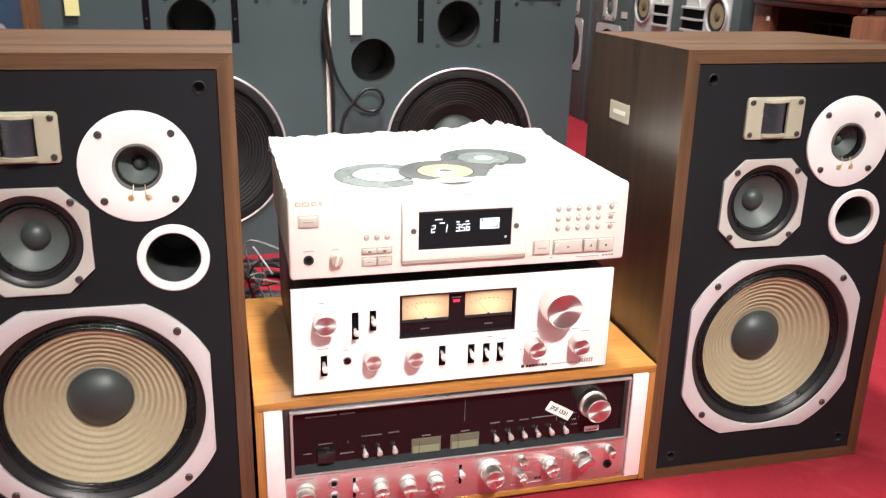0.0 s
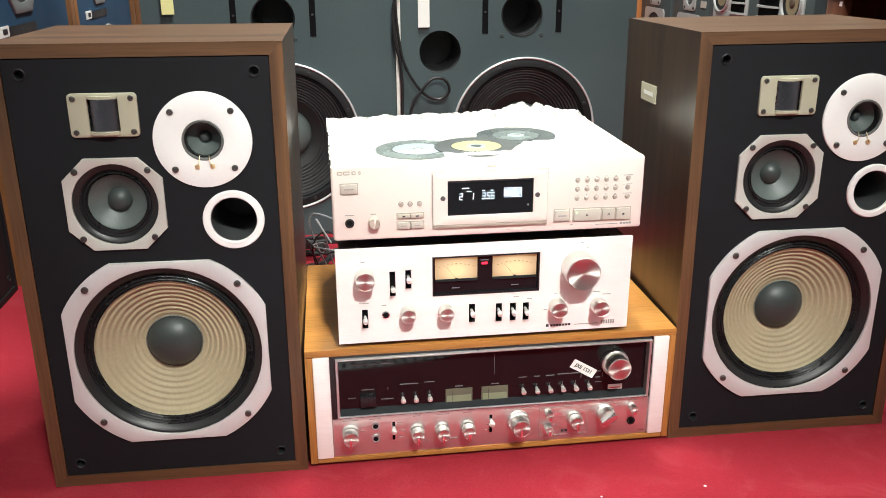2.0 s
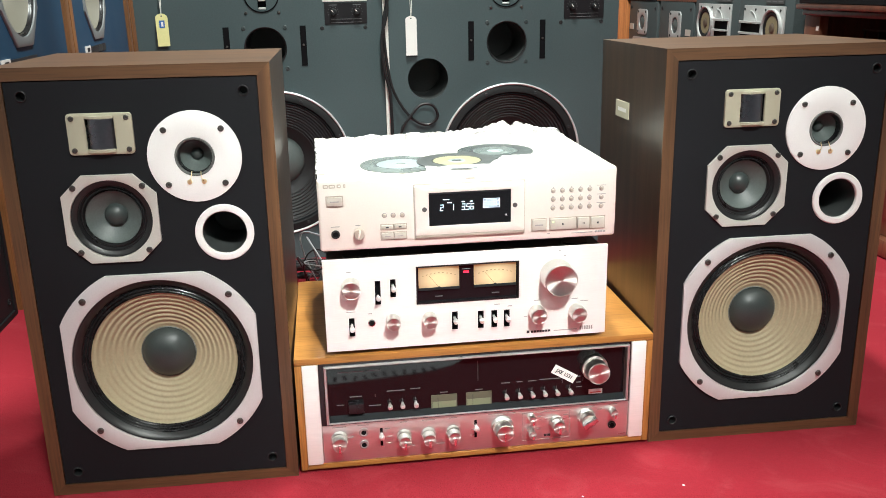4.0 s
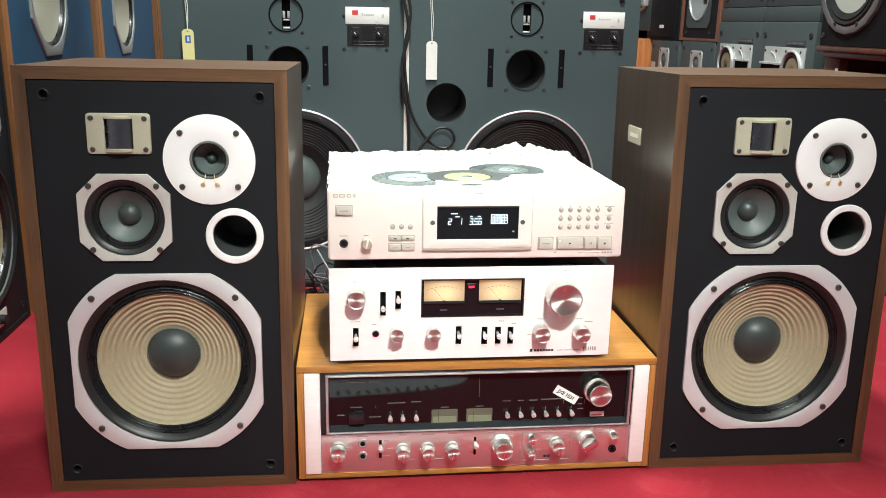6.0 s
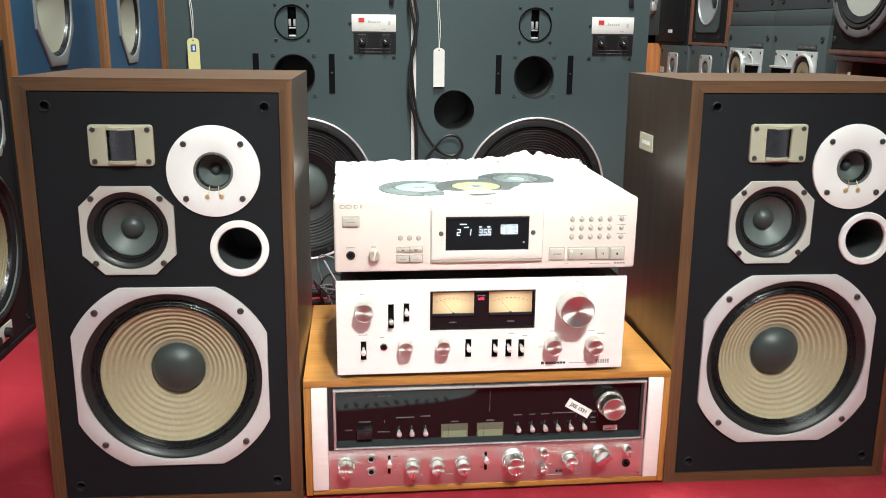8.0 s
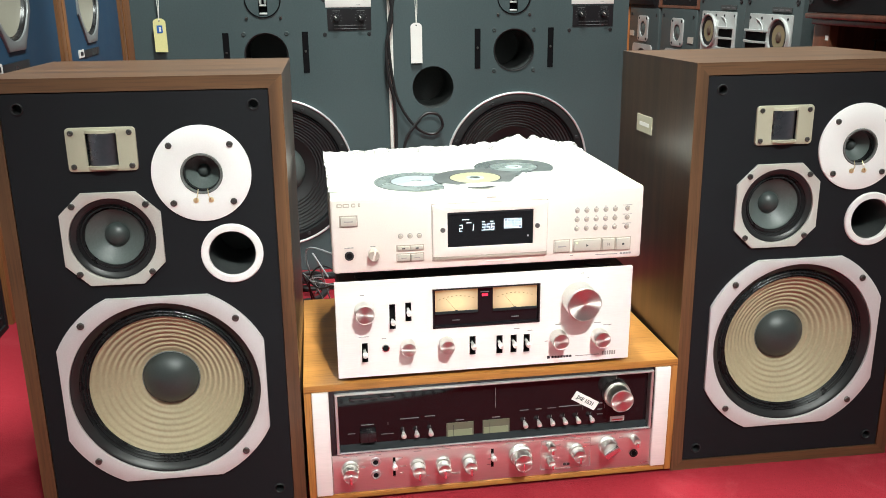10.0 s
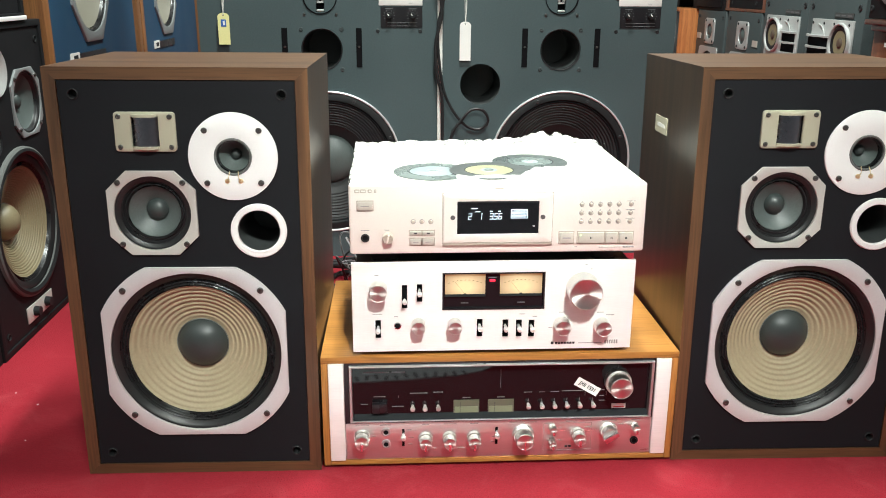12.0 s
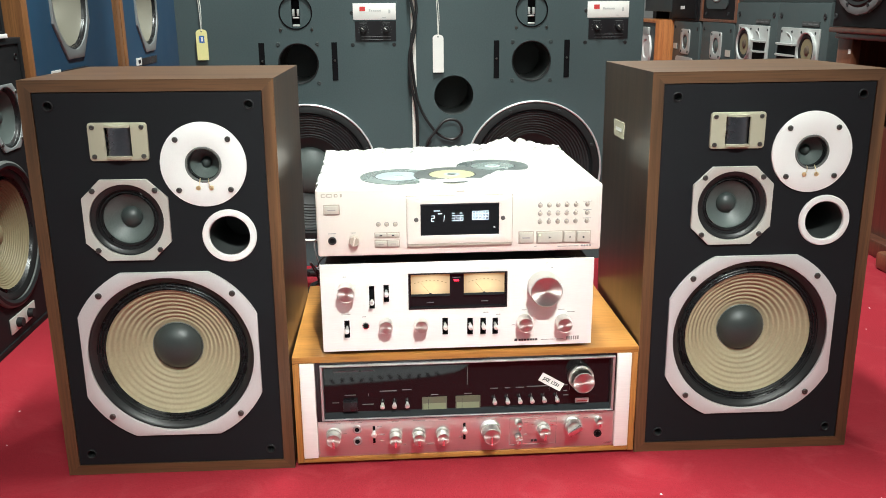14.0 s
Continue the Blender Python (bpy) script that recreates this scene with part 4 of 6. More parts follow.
# ---- disc player ----
def disc_player():
    s = thing("disc_player", (0.264, 0.947, 0.3365), "champagne disc player with lit display, standing on the amplifier", "disc player")
    X0, Z0 = 0.264, 0.3365

    def at(x, z):
        return x - X0, z - Z0
    hw, z0, z1, d = 0.2145, 0.0155, 0.1190, 0.310
    part("front_panel", box(-hw, hw, 0.0, 0.022, z0, z1, 0.0045, segs=3), champagne, s, "champagne metal front")
    part("top_cover", box(-hw + 0.001, hw - 0.001, 0.0218, d, z0 + 0.004, z1 - 0.0006, 0.003), lid_white, s, "pale cream metal cover")
    for sx in (-1, 1):
        for fy in (0.04, 0.27):
            part("foot", lathe([(0.02, -z0 - 0.004), (0.02, 0.0), (0, 0.0)], segs=24), rubber, s, loc=(sx * 0.165, fy, 0.0), rot=(90, 0, 0))
    (fx0, fz0), (fx1, fz1) = at(0.184, 0.3645), at(0.3412, 0.4415)
    (dx0, dz0), (dx1, dz1) = at(0.204, 0.3820), at(0.3218, 0.4305)
    tray = part("tray_front", plate(rect_points(fx0, fx1, fz0 + 0.005, fz1, 0.002), [rect_points(dx0, dx1, dz0, dz1)], -0.004, 0.0, 0.001), champagne, s, "raised disc tray front")
    part("tray_gap", plate(rect_points(fx0 - 0.0012, fx1 + 0.0012, fz0 - 0.0012, fz1 + 0.0012), [rect_points(fx0 - 0.0002, fx1 + 0.0002, fz0 - 0.0002, fz1 + 0.0002)], -0.0006, 0.0004), champagne_dark, s)
    part("tray_lip", box(fx0, fx1, -0.0035, 0.0, fz0, fz0 + 0.0050, 0.001), champagne_dark, s)
    part("display", box(dx0, dx1, -0.0018, 0.0005, dz0, dz1), smoked, s, "black display window")
    part("display_glint_edge", box(dx0, dx1, -0.0030, -0.0018, dz1 - 0.0025, dz1 - 0.0004), ledge_grey, s)
    for x in (0.1975, 0.3273):
        a, b = at(x, 0.4072)
        part("tray_screw", lathe([(0.0034, -0.004), (0.0034, -0.0052), (0.0022, -0.0056), (0, -0.0050)], segs=20), screw_steel, tray, loc=(a, 0, b))
    # lit digits
    yd = -0.0019
    SEG = {"1": "bc", "2": "abged", "3": "abgcd", "5": "afgcd", "6": "afgedc"}
    W, H = 0.0046, 0.0090

    def digit(ch, x, z):
        bm = bmesh.new()
        w, h, t = W, H, 0.0008
        for g in SEG[ch]:
            r = {"a": (0, w, h - t, h), "d": (0, w, 0, t), "g": (0, w, h / 2 - t / 2, h / 2 + t / 2), "f": (0, t, h / 2, h), "e": (0, t, 0, h / 2), "b": (w - t, w, h / 2, h), "c": (w - t, w, 0, h / 2)}[g]
            box(r[0], r[1], -0.0003, 0.0, r[2], r[3], bm=bm)
        for v in bm.verts:
            v.co.x += 0.12 * v.co.z
        a, b = at(x, z)
        part("digit", bm, digit_white, s, "white lit numeral", loc=(a, yd, b))
    for ch, x in (("2", 0.2195), ("1", 0.2345), ("3", 0.2505), ("5", 0.2570), ("6", 0.2630)):
        digit(ch, x, 0.4035)
    for x0, x1, z in ((0.2240, 0.2335, 0.4190), (0.2300, 0.2365, 0.4145), (0.2510, 0.2550, 0.4150), (0.2625, 0.2665, 0.4150), (0.2560, 0.2568, 0.4035)):
        (a, b), (c, e) = at(x0, z), at(x1, z + 0.0011)
        part("display_mark", box(a, c, yd - 0.0003, yd, b, e), digit_white, s)
    cal = bmesh.new()
    for i in range(5):
        for j in range(3):
            a, b = at(0.2816 + i * 0.0049, 0.4048 + j * 0.0046)
            if (i, j) not in ((0, 2), (4, 0)):
                box(a + 0.0015, a + 0.0029, yd - 0.0003, yd, b + 0.0016, b + 0.0027, bm=cal)
            if True:
                for r in ((0, 0.0044, 0, 0.0005), (0, 0.0044, 0.0037, 0.0042), (0, 0.0005, 0, 0.0042), (0.0039, 0.0044, 0, 0.0042)):
                    box(a + r[0], a + r[1], yd - 0.0003, yd, b + r[2], b + r[3], bm=cal)
    part("track_calendar", cal, digit_white, s, "grid of lit track squares")
    a, b = at(0.3135, 0.3920)
    part("display_mark", box(a, a + 0.0025, yd - 0.0003, yd, b, b + 0.0022), print_light, s)

    def button(x0, x1, za, zb, name="button", mat=button_satin, t=0.003):
        (a, b), (c, e) = at(x0, za), at(x1, zb)
        bz = part(name, plate(rect_points(a - 0.0013, c + 0.0013, b - 0.0013, e + 0.0013), [rect_points(a, c, b, e)], -0.0006, 0.001), champagne_dark, s, "push button in a dark surround")
        part("button_cap", box(a + 0.0003, c - 0.0003, -t, 0.0, b + 0.0003, e - 0.0003, 0.0008), mat, bz)
        return bz, (a + c) / 2, (b + e) / 2
    bt, cx, cz = button(0.0620, 0.0835, 0.4180, 0.4310, "power_button")
    bar(bt, cx - 0.006, cx + 0.006, -0.003, cz - 0.0007, cz + 0.0007)
    bt, cx, cz = button(0.3530, 0.3735, 0.3665, 0.3830)
    bar(bt, cx - 0.006, cx + 0.006, -0.003, cz - 0.001, cz + 0.001)
    bt, cx, cz = button(0.3800, 0.4185, 0.3660, 0.3830, "play_button")
    tri = bmesh.new()
    tri.faces.new([tri.verts.new(p) for p in ((cx - 0.0018, -0.0032, cz - 0.0018), (cx + 0.002, -0.0032, cz), (cx - 0.0018, -0.0032, cz + 0.0018))])
    part("play_mark", tri, ink, bt)
    part("play_lamp", box(cx - 0.0165, cx - 0.0140, -0.0034, -0.003, cz + 0.003, cz + 0.005), led_green, bt)
    bt, cx, cz = button(0.4205, 0.4385, 0.3660, 0.3828, "pause_button")
    for q in (-0.0012, 0.0006):
        bar(bt, cx + q, cx + q + 0.0008, -0.003, cz - 0.0015, cz + 0.0015, ink, "pause_mark")
    bt, cx, cz = button(0.4405, 0.4610, 0.3655, 0.3825, "stop_button")
    bar(bt, cx - 0.0014, cx + 0.0014, -0.003, cz - 0.0014, cz + 0.0014, ink, "stop_mark")
    for x0, x1 in ((0.1360, 0.1530), (0.1540, 0.1710)):
        bt, cx, cz = button(x0, x1, 0.3810, 0.3870, "skip_button")
        bar(bt, cx - 0.002, cx + 0.002, -0.003, cz - 0.0008, cz + 0.0008, ink, "skip_mark")
        bt, cx, cz = button(x0, x1, 0.3660, 0.3755, "scan_button")
        bar(bt, cx - 0.004, cx + 0.004, -0.003, cz - 0.0005, cz + 0.0005)
    dot = shared("round_button", lambda: lathe([(0.0027, 0.0), (0.0027, -0.0022), (0.0020, -0.0028), (0, -0.0028)], segs=16), champagne_dark)
    ring = shared("button_ring", lambda: lathe([(0.0036, 0.0), (0.0036, -0.0006), (0.0027, -0.0006)], segs=16), print_grey)
    spots = [(0.141, 0.4008), (0.1535, 0.4006), (0.1662, 0.4004)]
    spots += [(0.384 + 0.0135 * i, z) for i in range(5) for z in (0.4240, 0.4113, 0.3985)] + [(0.4555, z) for z in (0.4242, 0.4113, 0.3983)]
    for x, z in spots:
        a, b = at(x, z)
        part("button_ring", ring, champagne_dark, part("round_button", dot, champagne, s, loc=(a, 0, b)))
        if x > 0.3:
            bar(s, a - (0.0065 if x > 0.45 else 0.001), a + (0.0065 if x > 0.45 else 0.001), 0.0, b + 0.0042, b + 0.0050)
    a, b = at(0.072, 0.3770)
    j = part("socket", lathe([(0.0062, 0), (0.0062, -0.0015), (0.0048, -0.002), (0.0036, -0.0014), (0.0034, 0.004), (0, 0.004)], segs=24), dark_metal, s, "headphone socket", loc=(a, 0, b))
    part("hole", lathe([(0.0038, -0.0016), (0, -0.0016)], segs=20), hole_black, j)
    a, b = at(0.1045, 0.3775)
    lv = part("level_knob", lathe([(0.0075, 0), (0.0075, -0.009), (0.0066, -0.010), (0, -0.010)], segs=32), champagne_dark, s, "small level knob", loc=(a, 0, b))
    part("grip", box(-0.0012, 0.0012, -0.0125, -0.009, -0.0065, 0.0065, 0.0006), champagne, lv, rot=(0, 15, 0))
    for x0, x1, z in ((0.066, 0.078, 0.3875), (0.100, 0.107, 0.3880), (0.412, 0.444, 0.3590), (0.380, 0.376, 0.3600)):
        (a, b), (c, e) = at(min(x0, x1), z), at(max(x0, x1), z + 0.001)
        bar(s, a, c, 0.0, b, e)
    for n in range(4):
        a, b = at(0.4475 + n * 0.0042, 0.3585)
        bar(s, a, a + 0.0034, 0.0, b, b + 0.0026, print_grey, "model_mark")
    # worn maker's mark: plain shapes
    for n, w in enumerate((0.0070, 0.0085, 0.0055, 0.0030)):
        a, b = at((0.0580, 0.0660, 0.0770, 0.0860)[n], 0.4432)
        part("maker_mark", plate(rect_points(a, a + w, b, b + 0.0052, 0.0012), [rect_points(a + 0.0016, a + w - 0.0008, b + 0.0014, b + 0.0038)], -0.0004, 0.0002), champagne_dark, s)
    a, b = at(0.258, 0.4475)
    bar(s, a, a + 0.012, 0.0, b, b + 0.0018, champagne_dark)
    return s


disc_player()

# discs on the lid
LID = 0.4549
for n, (x, y, rim, core, text) in enumerate((
        (0.1735, 1.030, disc_silver, disc_pale, "silver-grey compact disc lying on the player's lid"),
        (0.2575, 1.030, disc_grey, disc_yellow, "compact disc with yellow label lying on the player's lid"),
        (0.3300, 1.100, disc_dark, disc_mid, "grey-green compact disc lying on the player's lid"))):
    c = thing("compact_disc", (x, y, LID + 0.0004 + (0.0014 if n == 1 else 0.0)), text, "compact disc", "discs on the player")
    part("rim", lathe([(0.0600, -0.0000), (0.0600, -0.0012), (0.0375, -0.0012)], segs=64), rim, c, rot=(-90, 0, 0))
    part("ring_line", lathe([(0.0376, -0.0010), (0.0374, -0.0014), (0.0360, -0.0014), (0.0358, -0.0010)], segs=64), ink, c, "thin dark line round the label", rot=(-90, 0, 0))
    part("label_area", lathe([(0.0359, -0.0010), (0.0357, -0.0013), (0.0130, -0.0013)], segs=48), core, c, rot=(-90, 0, 0))
    part("hub", lathe([(0.0130, -0.0012), (0.0125, -0.0014), (0.0075, -0.0014), (0.0075, -0.0)], segs=32), disc_pale, c, "clear plastic hub", rot=(-90, 0, 0))


def plastic_wrap():
    """Crumpled clear film gathered along the back of the lid and over one end."""
    bm = bmesh.new()
    nx, ny = 150, 34
    grid = []
    for i in range(nx + 1):
        row = []
        for j in range(ny + 1):
            u, v = i / nx, j / ny
            x = 0.047 + 0.425 * u
            y = 1.172 + 0.098 * v + 0.012 * (noise.noise(Vector((x * 22, 3.1, 0))))
            n1 = noise.noise(Vector((x * 30, y * 36, 0.3)))
            n2 = abs(noise.noise(Vector((x * 44, y * 55, 4.0)))) + 0.25 * abs(noise.noise(Vector((x * 110, y * 110, 9.0))))
            lift = max(0.0, v - 0.35) / 0.65
            hump = 0.3 + 0.7 * math.exp(-((u - 0.78) / 0.16) ** 2) + 0.25 * math.exp(-((u - 0.5) / 0.1) ** 2)
            z = LID + 0.0004 + 0.0012 * min(1.0, v * 5) + lift * (0.0150 * hump + 0.010 * n1 * hump) + (0.0012 * min(1.0, v * 4) + 0.016 * lift * hump) * n2
            if v > 0.9:
                z -= (v - 0.9) * 0.25
            row.append(bm.verts.new((x, y, max(z, LID + 0.0006) if v < 0.9 else z)))
        grid.append(row)
    for i in range(nx):
        for j in range(ny):
            bm.faces.new((grid[i][j], grid[i + 1][j], grid[i + 1][j + 1], grid[i][j + 1]))
    return bm


wrap = thing("plastic_wrap", (0, 0, 0), "crumpled clear plastic film gathered over the player's lid", "plastic film")
part("back_fold", plastic_wrap(), film_wrap, wrap)
bm = bmesh.new()
rows = []
for i in range(61):
    u = i / 60
    y = 0.985 + 0.285 * u
    row = []
    for j in range(9):
        v = j / 8
        n = noise.noise(Vector((y * 60, v * 3, 2.0))) + 0.6 * noise.noise(Vector((y * 140, v * 6, 7.0)))
        x = 0.070 - 0.0212 * min(1, v * 2) - 0.0014 * max(0.0, n) * (v > 0.3)
        z = LID + 0.0012 + 0.0016 * max(0.0, n) if v < 0.5 else LID + 0.001 - (v - 0.5) * (0.012 + 0.016 * u) * (1 + 0.3 * n)
        row.append(bm.verts.new((x, y, z)))
    rows.append(row)
for a, b in zip(rows, rows[1:]):
    for j in range(8):
        bm.faces.new((a[j], a[j + 1], b[j + 1], b[j]))
part("end_fold", bm, film_wrap, wrap)
# loose film lapping over the near edges of the discs
bm = bmesh.new()
rows = []
for i in range(131):
    u = i / 130
    x = 0.205 + 0.245 * u
    far = 0.9885 + 0.058 * min(1.0, max(0.0, (x - 0.300) / 0.030)) + 0.007 * noise.noise(Vector((x * 70, 0.5, 0))) + 0.004 * noise.noise(Vector((x * 190, 2.5, 0)))
    near = 0.972 - 0.004 * noise.noise(Vector((x * 25, 7.0, 0)))
    rows.append([bm.verts.new((x, near + (far - near) * v / 6, LID + 0.0008 + 0.0034 * min(1.0, v / 2) + 0.0005 * noise.noise(Vector((x * 120, v * 1.5, 3.0))))) for v in range(7)])
for a, b in zip(rows, rows[1:]):
    for j in range(6):
        bm.faces.new((a[j], a[j + 1], b[j + 1], b[j]))
part("front_fold", bm, film_milky, wrap, "milky fold of film")

# wires behind the stack
for n, (pts, r, m, text) in enumerate((
        ([(0.045, 1.27, 0.24), (0.02, 1.34, 0.262), (0.03, 1.40, 0.22), (0.06, 1.42, 0.10), (0.10, 1.44, 0.0)], 0.0014, cable_grey, "grey speaker wire hanging behind the amplifier"),
        ([(0.07, 1.275, 0.22), (0.01, 1.33, 0.215), (0.035, 1.37, 0.20), (-0.01, 1.42, 0.10), (0.02, 1.46, 0.0)], 0.0012, cable_grey, "thin grey wire hanging behind the amplifier"),
        ([(0.08, 1.275, 0.235), (0.03, 1.315, 0.205), (0.0, 1.34, 0.225), (0.02, 1.39, 0.15), (0.05, 1.43, 0.0)], 0.0017, cable_black, "black wire hanging behind the amplifier"),
        ([(0.10, 1.275, 0.21), (0.04, 1.35, 0.235), (0.01, 1.36, 0.20), (0.03, 1.40, 0.10), (0.07, 1.40, 0.0)], 0.0017, cable_black, "black wire hanging behind the amplifier"),
        ([(0.09, 1.275, 0.262), (0.015, 1.36, 0.268), (0.012, 1.37, 0.22), (0.05, 1.38, 0.12), (0.10, 1.37, 0.0)], 0.0016, cable_grey, "grey signal cable hanging behind the amplifier"))):
    solid("wire", tube(pts, r), m, text, "cable", group="wires behind the stack")


for n in range(5):
    random.seed(40 + n)
    cx, cy, rad = random.uniform(-0.06, 0.14), random.uniform(1.62, 1.86), random.uniform(0.08, 0.13)
    pts = [(cx + rad * math.cos(a) * random.uniform(0.85, 1.15), cy + rad * math.sin(a) * random.uniform(0.8, 1.2), FLOOR + 0.006 + 0.011 * n + 0.004 * math.sin(3 * a)) for a in [2 * math.pi * k / 11 for k in range(27)]]
    solid("cable_coil", tube(pts, 0.0055, 7, 4), cable_black, "coil of black cable on the carpet behind the stack", "cable", group="coils of cable")


# ---- tall slate speakers behind ----
def studio_speaker(at):
    s = thing("studio_speaker", at, "tall slate-grey studio speaker with bare fifteen-inch woofer", "speaker", "pair of slate studio speakers")
    hw, h, d = 0.308, 1.15, 0.45
    wx, wz, r = 0.016, 0.2665, 0.192
    px, pz = 0.0045, 0.565
    mx, mz = -0.207, 0.475
    hx, hz = 0.003, 0.697
    holes = [ring_points(wx, wz, 0.176, 64), ring_points(px, pz, 0.0505), ring_points(mx, mz, 0.0535), ring_points(hx, hz, 0.042)]
    part("baffle", plate(rect_points(-hw, hw, 0.0, h), holes, 0.0, 0.02, 0.0), slate, s, "slate-grey painted front board")
    for sx in (-1, 1):
        part("side_panel", box(min(sx * hw, sx * (hw - 0.02)), max(sx * hw, sx * (hw - 0.02)), 0.0202, d, 0.0, h), slate, s)
    part("top_panel", box(-hw + 0.0202, hw - 0.0202, 0.0202, d, h - 0.02, h), slate, s)
    part("back_panel", box(-hw + 0.0202, hw - 0.0202, d - 0.02, d, 0.0, h - 0.0202), slate, s)
    w = part("woofer_rim", lathe([(0.192, 0.0), (0.192, -0.006), (0.1895, -0.0075), (0.1870, -0.006), (0.1865, 0.0)], wx, wz, 80), silver_ring, s, "bright metal woofer rim")
    part("gasket", lathe([(0.1866, -0.003), (0.180, -0.0055), (0.168, -0.0055), (0.163, 0.002)], wx, wz, 80), rubber, w)
    part("inner_ring", lathe([(0.1632, 0.001), (0.1615, -0.0015), (0.1600, 0.001)], wx, wz, 80), ledge_grey, w)
    prof = [(0.160 - 0.095 * k / 60, 0.002 + 0.050 * (k / 60) ** 0.9 + (0.0014 * math.sin(k * 1.35) if k < 42 else 0)) for k in range(61)]
    part("cone", lathe(prof, wx, wz, 72), cone_black, w, "ribbed black paper cone")
    part("dust_cap", lathe([(0.066 * math.sin(a), 0.053 - 0.030 * math.cos(a)) if a > 0 else (0, 0.023) for a in [1.5 * k / 10 for k in range(10, -1, -1)]], wx, wz, 40), cone_grey, w)
    for k in range(8):
        a = radians(22.5 + 45 * k)
        screw(w, wx + 0.1755 * math.cos(a), -0.0055, wz + 0.1755 * math.sin(a), 0.005)
    for x, z, rr, nm in ((px, pz, 0.0505, "port"), (mx, mz, 0.0535, "bass_port")):
        p = part(nm, lathe([(rr, 0.0), (rr - 0.001, 0.16), (0, 0.16)], x, z, 48), port_grey, s, "deep black round opening")
        if nm == "port":
            part("port_rim", lathe([(rr + 0.0035, 0.0), (rr + 0.0025, -0.002), (rr, -0.001), (rr - 0.001, 0.006)], x, z, 48), rubber, p)
            for sx in (-1, 1):
                for sz in (-1, 1):
                    screw(p, x + sx * 0.052, 0.0, z + sz * 0.051, 0.0055, slate_far)
    for x in (-0.0910, 0.1010):
        v = part("slot_vent", box(x - 0.0075, x + 0.0075, -0.0012, 0.001, 0.5195, 0.6195), hole_black, s, "narrow black felt strip")
        screw(v, x, -0.0012, 0.5720, 0.003)
    hr = part("lens_ring", lathe([(0.0440, 0.0), (0.0435, -0.002), (0.0415, -0.002), (0.0405, 0.006)], hx, hz, 48), hole_black, s)
    part("lens_disc", plate(ring_points(hx, hz, 0.0418), [rect_points(hx - 0.0105, hx + 0.0105, hz - 0.038, hz + 0.038)], 0.003, 0.005), slate, hr)
    part("lens_slot", box(hx - 0.011, hx + 0.011, 0.020, 0.024, hz - 0.038, hz + 0.038), hole_black, hr)
    part("lens_bar", box(hx - 0.0095, hx + 0.0095, 0.004, 0.019, hz - 0.037, hz - 0.031, 0.002), horn_silver, hr)
    part("lens_bar", box(hx - 0.0085, hx + 0.0085, 0.006, 0.019, hz - 0.016, hz - 0.012, 0.001), horn_silver, hr)
    for sx in (-1, 1):
        part("lens_fin", box(min(hx + sx * 0.003, hx + sx * 0.009), max(hx + sx * 0.003, hx + sx * 0.009), 0.006, 0.019, hz - 0.010, hz + 0.008, 0.001), horn_silver, hr)
        for sz in (-1, 1):
            screw(hr, hx + sx * 0.041, 0.0, hz + sz * 0.0435, 0.004)
    lb = part("name_plate", box(0.1535, 0.2665, -0.002, 0.0, 0.6760, 0.7185, 0.0008), paper, s, "white name plate with red square")
    bar(lb, 0.171, 0.186, -0.002, 0.6985, 0.7100, red_ink, "red_square")
    for n in range(6):
        bar(lb, 0.1955 + 0.0055 * n, 0.1995 + 0.0055 * n, -0.002, 0.6975, 0.7015 if n else 0.7035, print_light, "name_bar")
    bar(lb, 0.247, 0.252, -0.002, 0.6925, 0.7020, print_light, "name_bar")
    bar(lb, 0.230, 0.240, -0.002, 0.6815, 0.6830, print_light, "name_bar")
    cp = part("control_plate", box(0.1580, 0.2660, -0.0015, 0.0, 0.6210, 0.6725), panel_black, s, "black control plate with two knobs")
    for x in (0.180, 0.2405):
        kn = part("level_knob", lathe([(0.0085, 0.0), (0.0080, -0.012), (0.0065, -0.013), (0, -0.013)], segs=24), rubber, cp, loc=(x, -0.0015, 0.6510))
        part("pointer", box(-0.0008, 0.0008, -0.0136, -0.013, 0.0, 0.0065), paper, kn, rot=(0, -40, 0))
        for k in range(9):
            a = radians(-30 + 30 * k)
            part("tick", box(-0.0006, 0.0006, -0.0004, 0.0, -0.0014, 0.0014), dial_print, cp, loc=(x + 0.0135 * math.cos(a), -0.0015, 0.6510 + 0.0135 * math.sin(a)), rot=(0, 90 - math.degrees(a), 0))
        bar(cp, x - 0.010, x + 0.010, -0.0015, 0.6672, 0.6690, dial_print)
    for z in (0.6325, 0.6245):
        bar(cp, 0.174, 0.252, -0.0015, z, z + 0.0013, dial_print, "rule_line")
    for x, z in ((0.150, 0.6950), (0.150, 0.6120), (0.2600, 0.6120), (0.2550, 0.7550)):
        screw(s, x, 0.0, z, 0.005)
    for x, z in ((0.2550, 0.7550),):
        part("catch", box(x - 0.006, x + 0.006, -0.006, 0.0, z - 0.010, z + 0.010, 0.001), rubber, s)
    return s


studio_right = studio_speaker((0.5490, 2.060, FLOOR))
copy_thing(studio_right, pose(-0.0775, 2.060, FLOOR))


